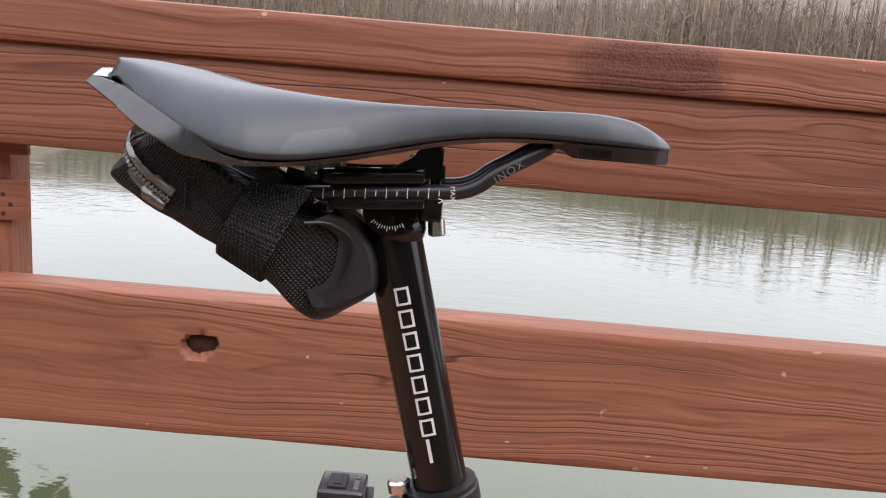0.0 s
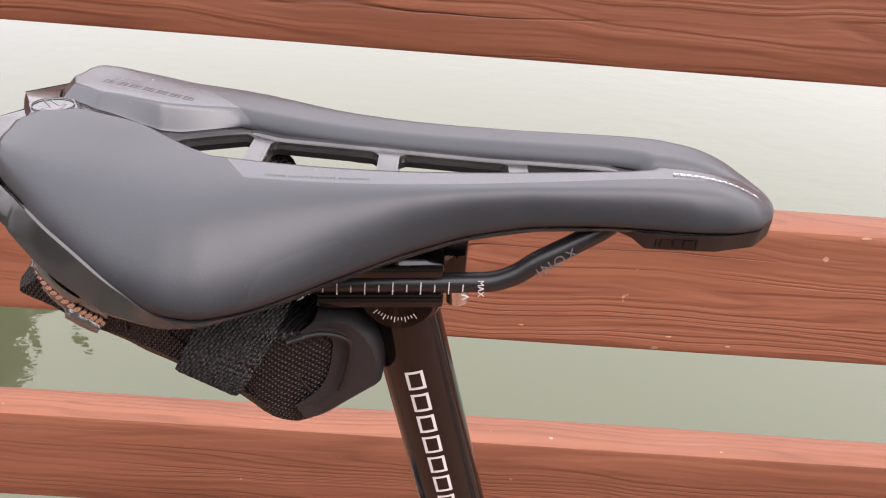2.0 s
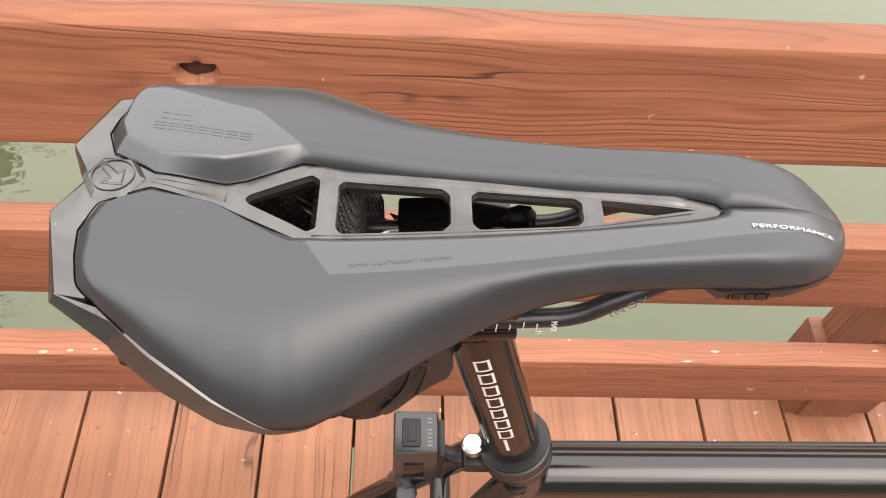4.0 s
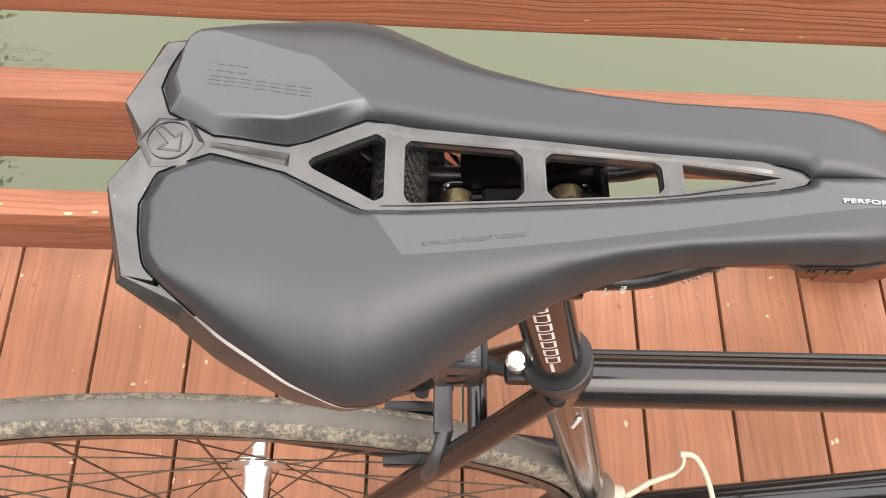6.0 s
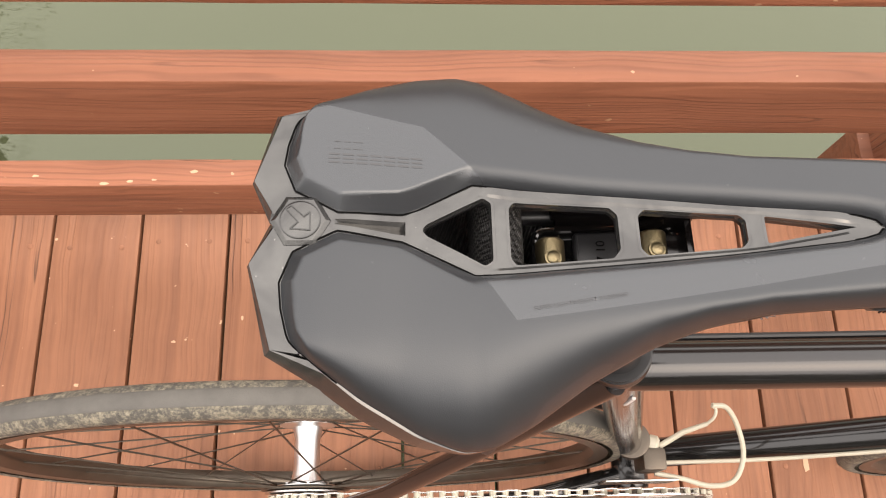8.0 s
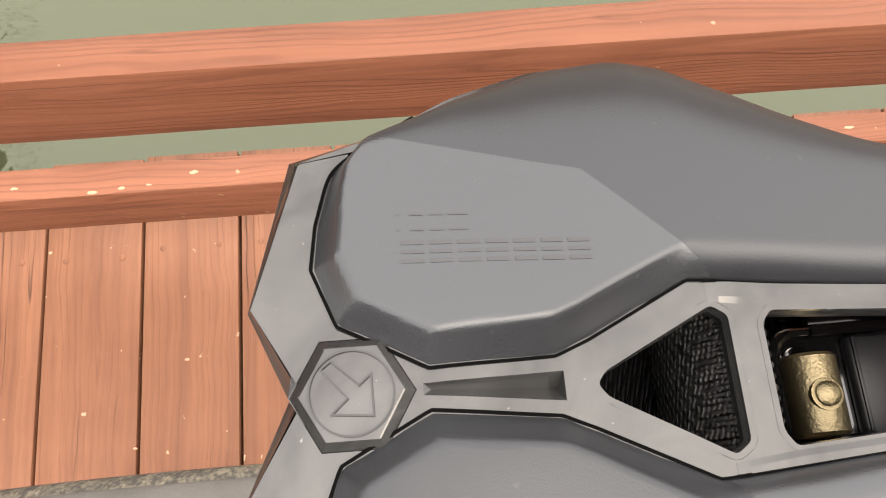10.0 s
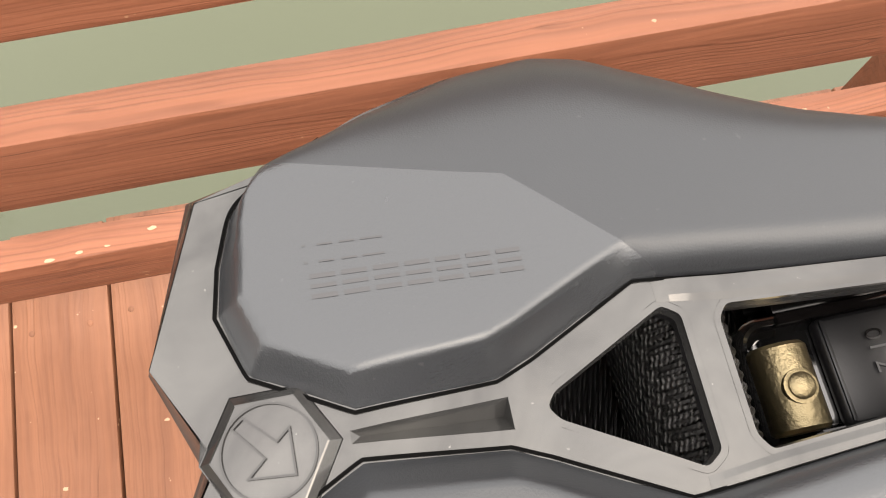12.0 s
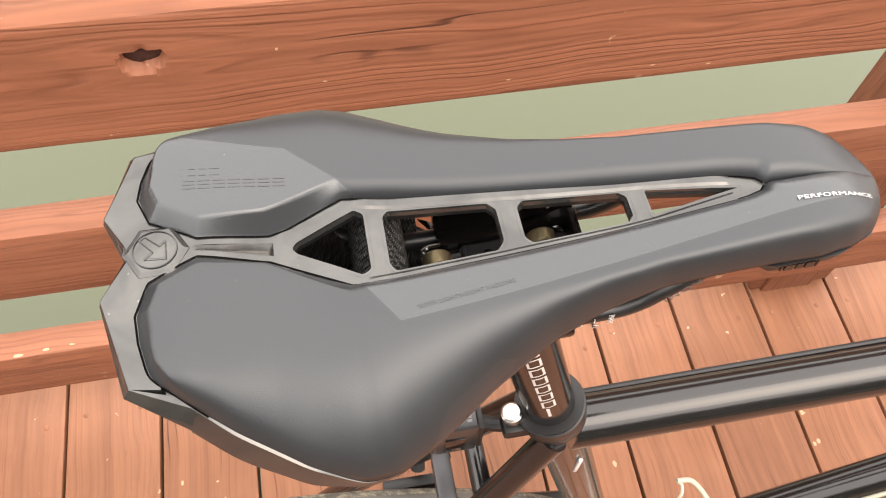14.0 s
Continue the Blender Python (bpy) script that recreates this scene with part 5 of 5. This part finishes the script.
# the zip round the rear: a shiny tape with a row of teeth
HALF = [(-0.0860, -0.0436, 0.9320), (-0.0920, -0.0440, 0.9355), (-0.0985, -0.0440, 0.9405), (-0.1040, -0.0425, 0.9460), (-0.1072, -0.0385, 0.9505), (-0.1088, -0.0300, 0.9540), (-0.1100, -0.0160, 0.9558)]
ZIP = curve_points(HALF + [(-0.1105, 0.0, 0.9562)] + [(x, -y, z) for x, y, z in reversed(HALF)], 8)
zip_parts = []
for lo, hi, mat, label in ((-0.0062, -0.0012, FOIL, "shiny waterproof zip tape"), (0.0012, 0.0058, FOIL, "shiny waterproof zip tape")):
    bm = fresh()
    rows = []
    for i, p in enumerate(ZIP):
        t = (ZIP[min(i + 1, len(ZIP) - 1)] - ZIP[max(i - 1, 0)]).normalized()
        out = Vector((p.x + 0.060, p.y, 0)).normalized() if p.x < -0.095 else Vector((0, math.copysign(1, p.y), 0))
        up_ = out.cross(t).normalized()
        up_ = up_ if up_.z > 0 else -up_
        ease = 1 - 0.75 * smooth(-0.09, -0.07, p.x)
        rows.append([bm.verts.new(p + up_ * (lo + (hi - lo) * f) * ease + out * (0.0012 * math.sin(math.pi * f) - 0.0006 * abs(f - 0.5) + 0.00035 * noise.noise((p.x * 500, p.y * 300, f * 4)))) for f in (0, 0.2, 0.4, 0.6, 0.8, 1)])
    for l0, l1 in zip(rows, rows[1:]):
        for i in range(5):
            bm.faces.new((l0[i], l0[i + 1], l1[i + 1], l1[i]))
    bmesh.ops.solidify(bm, geom=bm.faces[:], thickness=-0.0010)
    zip_parts.append(part("zip_tape", bm, mat, bag, label, edge=60))
bm = fresh()
for i, (p, q) in enumerate(zip(ZIP, ZIP[1:])):
    for f in (0.0, 0.34, 0.67):
        c, d = p.lerp(q, f), (q - p).normalized()
        m = Matrix.Translation(c + Vector((0, 0, 0.0005 if i % 2 else -0.0003))) @ d.to_track_quat("X", "Z").to_matrix().to_4x4()
        bmesh.ops.create_cube(bm, size=1, matrix=m @ Matrix.Diagonal((0.0005, 0.0016, 0.0016, 1)))
tagged(part("zip_teeth", bm, STEEL, zip_parts[0]), kind="stuff")
# the ribbed strap round bag and rails
A0, A1, B0, B1 = (-0.0690, 0.9062), (-0.0500, 0.8958), (-0.0270, 0.9450), (-0.0520, 0.9480)
bm = fresh()
rows = []
N, ACROSS_N = 420, 12
for k in range(N):
    a = 2 * math.pi * k / N
    c, s = math.cos(a), math.sin(a)
    f = 0.5 - 0.5 * math.copysign(abs(c) ** 0.82, c)
    row = []
    for i in range(ACROSS_N + 1):
        t = i / ACROSS_N
        rib = 0.00030 * (1 if k % 4 < 2 else -1) + 0.00008 * (1 if i % 2 else -1)
        hem = 0.0006 * (1 if t < 0.08 or t > 0.92 else 0)
        p = Vector(A0).lerp(Vector(A1), t).lerp(Vector(B1).lerp(Vector(B0), t), f)
        y = -(0.0472 + rib - hem) * math.copysign(abs(s) ** 0.62, s)
        row.append(bm.verts.new((p.x, y, p.y - 0.014 * smooth(0.93, 1.0, f))))
    rows.append(row)
for l0, l1 in zip(rows, rows[1:] + rows[:1]):
    for i in range(ACROSS_N):
        bm.faces.new((l0[i], l0[i + 1], l1[i + 1], l1[i]))
bmesh.ops.solidify(bm, geom=bm.faces[:], thickness=0.0016)
part("strap", bm, WEB, bag, "broad ribbed webbing strap")
# strap loop over the rails, seen through the saddle's opening
bm = fresh()
strip = curve_points([(-0.0545, 0, 0.945), (-0.0535, 0, 0.9580), (-0.0500, 0, 0.9665), (-0.0440, 0, 0.9680), (-0.0375, 0, 0.9630), (-0.0345, 0, 0.9460)], 6)
rows = [[bm.verts.new((p.x, y, p.z + 0.0005 * (1 if k % 4 < 2 else -1))) for p in strip] for k, y in enumerate(np.linspace(-0.021, 0.021, 84))]
for l0, l1 in zip(rows, rows[1:]):
    for i in range(len(strip) - 1):
        bm.faces.new((l0[i], l0[i + 1], l1[i + 1], l1[i]))
bmesh.ops.solidify(bm, geom=bm.faces[:], thickness=0.0012)
part("rail_strap", bm, WEB, bag, "ribbed webbing over the rails")
bm = fresh()
tube(bm, curve_points([(-0.0330, -0.0365, 0.9200), (-0.0270, -0.0340, 0.9100), (-0.0220, -0.0310, 0.9000), (-0.0190, -0.0270, 0.8930)], 5), 0.0006, 6)
part("seam", bm, UNDER, bag, "raised seam")
bm = fresh()
box(bm, (-0.0800, -0.0433, 0.9285), (-0.0794, -0.0424, 0.9425))
box(bm, (-0.0800, -0.0433, 0.9420), (-0.0740, -0.0424, 0.9428))
tagged(part("stitching", bm, RUBBER, bag), kind="stuff")

# ---- the tail light on the seat clamp ----
light = on_bike("tail_light", (-0.008, 0.004, 0.752), "small black rear light with a square power button", "bicycle light")
NUDGE = Vector((0, 0.005, -0.008))
bm = fresh()
box(bm, (-0.0205, -0.0105, 0.7615), (0.0030, 0.0135, 0.7965), 0.0022, 3)
case = part("case", nudged(bm, NUDGE), CASE, light)
bm = fresh()
box(bm, (-0.0160, -0.0070, 0.7960), (-0.0065, 0.0085, 0.7978), 0.0012)
box(bm, (-0.0135, -0.0045, 0.7975), (-0.0090, 0.0060, 0.7984), 0.0004)
part("button", nudged(bm, NUDGE), RUBBER, case, "square rubber power button")
bm = fresh()
for k in range(8):
    if k != 5:
        box(bm, (-0.0030, -0.0068 + k * 0.0021, 0.7966), (-0.0004, -0.0054 + k * 0.0021, 0.79685))
tagged(part("maker_mark", nudged(bm, NUDGE), GREY_PRINT, case), kind="stuff")
bm = fresh()
box(bm, (-0.0150, -0.0113, 0.7660), (-0.0040, -0.0102, 0.7840), 0.0005)
part("lens", nudged(bm, NUDGE), BLACK, case, "dark lens")
bm = fresh()
box(bm, (0.0028, -0.0090, 0.7600), (0.0065, 0.0120, 0.7900), 0.001)
tube(bm, curve_points([(0.0050, 0.001, 0.775), (0.0120, -0.002, 0.7745), (0.0200, -0.005, 0.7775), (0.0290, -0.006, 0.7800)], 5), 0.0042, 10)
part("bracket", nudged(bm, NUDGE), UNDER, light)

# ---- frame and wheels ----
bike = on_bike("bicycle", (0.2, 0.0, 0.0), "black steel road bicycle standing beside the railing", "bicycle")
CX = post_axis(0.79)
bm = fresh()
up = Vector((-AX.x, 0, -AX.z))
lathe(bm, (CX, 0, 0.79), tuple(up), [(0.0140, -0.014), (0.0182, -0.013), (0.0186, -0.006), (0.0176, -0.0052), (0.0188, -0.0044), (0.0188, 0.0030), (0.0178, 0.0038), (0.0180, 0.0062), (0.0140, 0.0068)], 40)
collar = part("seat_collar", bm, UNDER, bike, "black rubbery seat collar")
bm = fresh()
box(bm, (0.0150, -0.0110, 0.7765), (0.0310, 0.0020, 0.7865), 0.003)
part("clamp_lug", bm, UNDER, collar)
bm = fresh()
lathe(bm, (0.0205, -0.0030, 0.7905), (-0.2, 0, 1), [(0.0026, -0.018), (0.0026, 0.0), (0.0055, 0.0005), (0.0057, 0.0055), (0.0045, 0.0066)], 26)
part("clamp_bolt", bm, STEEL, collar, "bright clamp bolt")
BBX, BBZ, HUBX, HUBZ = 0.180, 0.272, -0.183, 0.338
bm = fresh()
spin_between(bm, (CX + 0.004, 0, 0.775), (BBX, 0, BBZ), 0.0152, sides=36)
tube_ = part("seat_tube", bm, PAINT, bike)
bm = fresh()
c = Vector((CX + 0.004, 0, 0.775)).lerp(Vector((BBX, 0, BBZ)), 0.11)
box(bm, (c.x + 0.0035, -0.0158, c.z - 0.012), (c.x + 0.0060, -0.0142, c.z + 0.010), 0.0004)
part("decal", bm, MARK, tube_, "plain pale decal")
bm = fresh()
spin_between(bm, (CX + 0.010, 0, 0.753), (0.640, 0, 0.757), 0.0148, sides=40)
part("top_tube", bm, PAINT, bike)
bm = fresh()
tube(bm, [(CX + 0.02, 0.0186, 0.7475), (0.30, 0.0190, 0.7500), (0.62, 0.0190, 0.7520)], 0.0024, 10)
part("brake_cable", bm, UNDER, bike)
bm = fresh()
spin_between(bm, (BBX, 0, BBZ), (0.655, 0, 0.620), 0.0165, sides=36)
part("down_tube", bm, PAINT, bike)
bm = fresh()
spin_between(bm, (0.660, 0, 0.60), (0.632, 0, 0.775), 0.0185, sides=30)
part("head_tube", bm, PAINT, bike)
for side in (-1, 1):
    bm = fresh()
    tube(bm, [(CX + 0.001, side * 0.0125, 0.772), (0.0, side * 0.026, 0.690), (-0.09, side * 0.052, 0.510), (HUBX + 0.004, side * 0.0640, HUBZ + 0.01)], [0.0085, 0.0082, 0.0075, 0.0065], 18)
    part("seat_stay", bm, PAINT, bike)
    bm = fresh()
    tube(bm, [(BBX, side * 0.020, BBZ), (0.05, side * 0.048, 0.294), (HUBX + 0.004, side * 0.0640, HUBZ - 0.005)], [0.011, 0.010, 0.007], 16)
    part("chain_stay", bm, PAINT, bike)
bm = fresh()
lathe(bm, (BBX, 0, BBZ), (0, 1, 0), [(0.019, -0.037), (0.0205, -0.034), (0.0205, 0.034), (0.019, 0.037)], 28)
part("bottom_bracket", bm, PAINT, bike)


def tyre_profile(side_w, r_out):
    pts = []
    for k in range(15):
        a = math.pi * (-0.12 + 1.24 * k / 14)
        pts.append((r_out - side_w + side_w * math.sin(a), -side_w * math.cos(a)))
    return pts


def wheel(name, x, z, spokes):
    """A road wheel: muddy tyre, tread band, rim, hub, spokes."""
    bm = fresh()
    lathe(bm, (x, 0, z), (0, 1, 0), [(0.018, -0.034), (0.030, -0.033), (0.030, -0.030), (0.016, -0.028), (0.0135, -0.015), (0.0135, 0.015), (0.016, 0.028), (0.030, 0.030), (0.030, 0.033), (0.018, 0.034), (0.0085, 0.040), (0.0085, 0.058)], 36)
    hub = part("wheel_hub", bm, ALLOY, bike, "polished silver hub")
    n = 120
    for nm, prof, mat, lab in (("tyre", tyre_profile(0.0135, 0.3385), MUDDY, "muddy black road tyre"),
                               ("tread_band", [(0.3378, -0.0062), (0.3389, -0.0045), (0.33925, 0.0), (0.3389, 0.0045), (0.3378, 0.0062)], BAND, "worn grey tread band"),
                               ("rim", [(0.3130, -0.0105), (0.3150, -0.0120), (0.3010, -0.0110), (0.2960, -0.0050), (0.2945, 0.0), (0.2960, 0.0050), (0.3010, 0.0110), (0.3150, 0.0120), (0.3130, 0.0105)], DARK_STEEL, "dark worn rim")):
        bm = fresh()
        loops = [[bm.verts.new((x + r * math.cos(q), y, z + r * math.sin(q))) for q in [2 * math.pi * k / n for k in range(n)]] for r, y in prof]
        for l0, l1 in zip(loops, loops[1:]):
            for k in range(n):
                bm.faces.new((l0[k], l0[(k + 1) % n], l1[(k + 1) % n], l1[k]))
        part(nm, bm, mat, hub, lab)
    for k in range(spokes):
        side = 1 if k % 2 else -1
        a = 2 * math.pi * k / spokes
        b = a + (0.95 if (k // 2) % 2 else -0.95)
        bm = fresh()
        spin_between(bm, (x + 0.029 * math.cos(b), side * 0.0315, z + 0.029 * math.sin(b)), (x + 0.298 * math.cos(a), side * 0.002, z + 0.298 * math.sin(a)), 0.0009, sides=5)
        part("spoke", bm, DARK_STEEL, hub)
    return hub


wheel("rear_wheel", HUBX, HUBZ, 32)
wheel("front_wheel", 0.775, HUBZ, 28)
bm = fresh()
for side in (-1, 1):
    tube(bm, [(0.655, side * 0.03, 0.66), (0.700, side * 0.045, 0.52), (0.775, side * 0.05, HUBZ)], [0.012, 0.010, 0.007], 12)
tube(bm, [(0.655, -0.032, 0.66), (0.653, 0, 0.675), (0.655, 0.032, 0.66)], 0.012, 12)
part("fork", bm, PAINT, bike)

# cassette, chain, chainring, cranks
for k in range(7):
    bm = fresh()
    ring(bm, (HUBX, -0.0365 - 0.0032 * k, HUBZ), (0, 1, 0), 0.012, 0.046 - 0.0042 * k, 0.0016, 44)
    part("sprocket", bm, STEEL if k % 2 else DARK_STEEL, bike)
RING_R = 0.084
bm = fresh()
ring(bm, (BBX, -0.0465, BBZ), (0, 1, 0), 0.066, RING_R, 0.0030, 60)
for k in range(5):
    a = 2 * math.pi * k / 5 + 0.4
    spin_between(bm, (BBX + 0.012 * math.cos(a), -0.048, BBZ + 0.012 * math.sin(a)), (BBX + 0.070 * math.cos(a), -0.0475, BBZ + 0.070 * math.sin(a)), 0.008, 0.006, 10)
ring_ob = part("chainring", bm, DARK_STEEL, bike)
y0, y1 = -0.046, -0.0465
path = [Vector((HUBX - 0.036 * math.sin(a), y0, HUBZ + 0.036 * math.cos(a))) for a in np.linspace(1.2, -0.05, 6)]
path += [Vector((HUBX, y0, HUBZ + 0.036)).lerp(Vector((BBX, y1, BBZ + RING_R)), k / 28) for k in range(1, 29)]
path += [Vector((BBX + (RING_R + 0.001) * math.sin(a), y1, BBZ + (RING_R + 0.001) * math.cos(a))) for a in np.linspace(0.15, 3.0, 18)]
outer, pins = fresh(), fresh()
for k, (a, b) in enumerate(zip(path, path[1:])):
    d = (b - a)
    for s in (-1, 1):
        w = 0.0032 if k % 2 else 0.0022
        m = Matrix.Translation((a + b) / 2 + Vector((0, s * w, 0))) @ d.to_track_quat("X", "Z").to_matrix().to_4x4()
        bmesh.ops.create_cube(outer, size=1, matrix=m @ Matrix.Diagonal((d.length * 0.94, 0.0011, 0.0072, 1)))
    spin_between(pins, a + Vector((0, -0.0036, 0)), a + Vector((0, 0.0036, 0)), 0.0036, sides=8)
chain = tagged(part("chain", outer, STEEL, bike, "bright worn chain"), kind="stuff")
tagged(part("roller", pins, CREAM, chain), kind="stuff")
bm = fresh()
tube(bm, [(BBX, -0.062, BBZ), (BBX + 0.08, -0.066, BBZ - 0.03), (BBX + 0.16, -0.070, BBZ - 0.05)], [0.013, 0.010, 0.010], 12)
part("crank", bm, ALLOY, bike)
bm = fresh()
tube(bm, [(BBX, 0.062, BBZ), (BBX - 0.08, 0.066, BBZ + 0.03), (BBX - 0.16, 0.070, BBZ + 0.05)], [0.013, 0.010, 0.010], 12)
part("crank", bm, UNDER, bike)

# front changer with its cream cables
bm = fresh()
lathe(bm, (0.150, 0, 0.405), tuple(up), [(0.0155, -0.010), (0.0182, -0.009), (0.0182, 0.009), (0.0155, 0.010)], 28)
box(bm, (0.158, -0.030, 0.372), (0.182, -0.008, 0.412), 0.004)
changer = part("front_changer", bm, DARK_STEEL, bike, "worn steel front derailleur")
bm = fresh()
for s in (-0.052, -0.038):
    box(bm, (0.125, s, 0.345), (0.200, s + 0.0016, 0.385), 0.0006)
part("cage", bm, STEEL, changer)
bm = fresh()
lathe(bm, (0.172, -0.004, 0.402), (1, -0.3, 0.25), [(0.006, -0.006), (0.0095, -0.004), (0.0095, 0.003), (0.006, 0.006)], 20)
part("cable_clamp", bm, CREAM, changer)
bm = fresh()
tube(bm, [(0.178, -0.006, 0.404), (0.200, 0.006, 0.416), (0.221, 0.012, 0.428)], [0.0030, 0.0028, 0.0022], 10)
tube(bm, curve_points([(0.221, 0.012, 0.428), (0.226, 0.017, 0.436), (0.228, 0.024, 0.438), (0.224, 0.028, 0.440)], 4), 0.0016, 8)
part("cable_end", bm, CREAM, bike, "cream cable end")
bm = fresh()
tube(bm, curve_points([(0.224, 0.028, 0.440), (0.240, 0.026, 0.436), (0.255, 0.008, 0.420), (0.262, -0.018, 0.405), (0.254, -0.040, 0.392), (0.232, -0.044, 0.384), (0.205, -0.036, 0.380), (0.178, -0.030, 0.378)], 6), 0.0026, 10)
part("cable_loop", bm, CREAM, bike, "cream looped cable housing")
bm = fresh()
tube(bm, curve_points([(0.19, -0.018, 0.360), (0.30, -0.0180, 0.378), (0.42, -0.0180, 0.452), (0.60, -0.018, 0.585)], 6), 0.0022, 10)
part("gear_cable", bm, CREAM, bike, "cream gear cable along the down tube")

# rear brake
bm = fresh()
tube(bm, curve_points([(-0.010, -0.012, 0.688), (-0.016, -0.030, 0.674), (-0.022, -0.034, 0.645), (-0.024, -0.026, 0.630)], 5), 0.0052, 12)
tube(bm, curve_points([(-0.010, 0.012, 0.688), (-0.016, 0.030, 0.674), (-0.022, 0.034, 0.645), (-0.024, 0.026, 0.630)], 5), 0.0052, 12)
box(bm, (-0.018, -0.016, 0.680), (-0.006, 0.016, 0.692), 0.003)
caliper = part("brake_caliper", bm, CALIPER, bike, "dull grey rear brake caliper")
bm = fresh()
spin_between(bm, (0.008, -0.024, 0.706), (0.008, 0.024, 0.706), 0.0062, sides=16)
part("brake_bridge", bm, PAINT, bike)
for side in (-1, 1):
    bm = fresh()
    box(bm, (-0.050, side * 0.0185 - 0.004, 0.612), (-0.006, side * 0.0185 + 0.004, 0.626), 0.002)
    part("brake_pad", bm, UNDER, caliper)
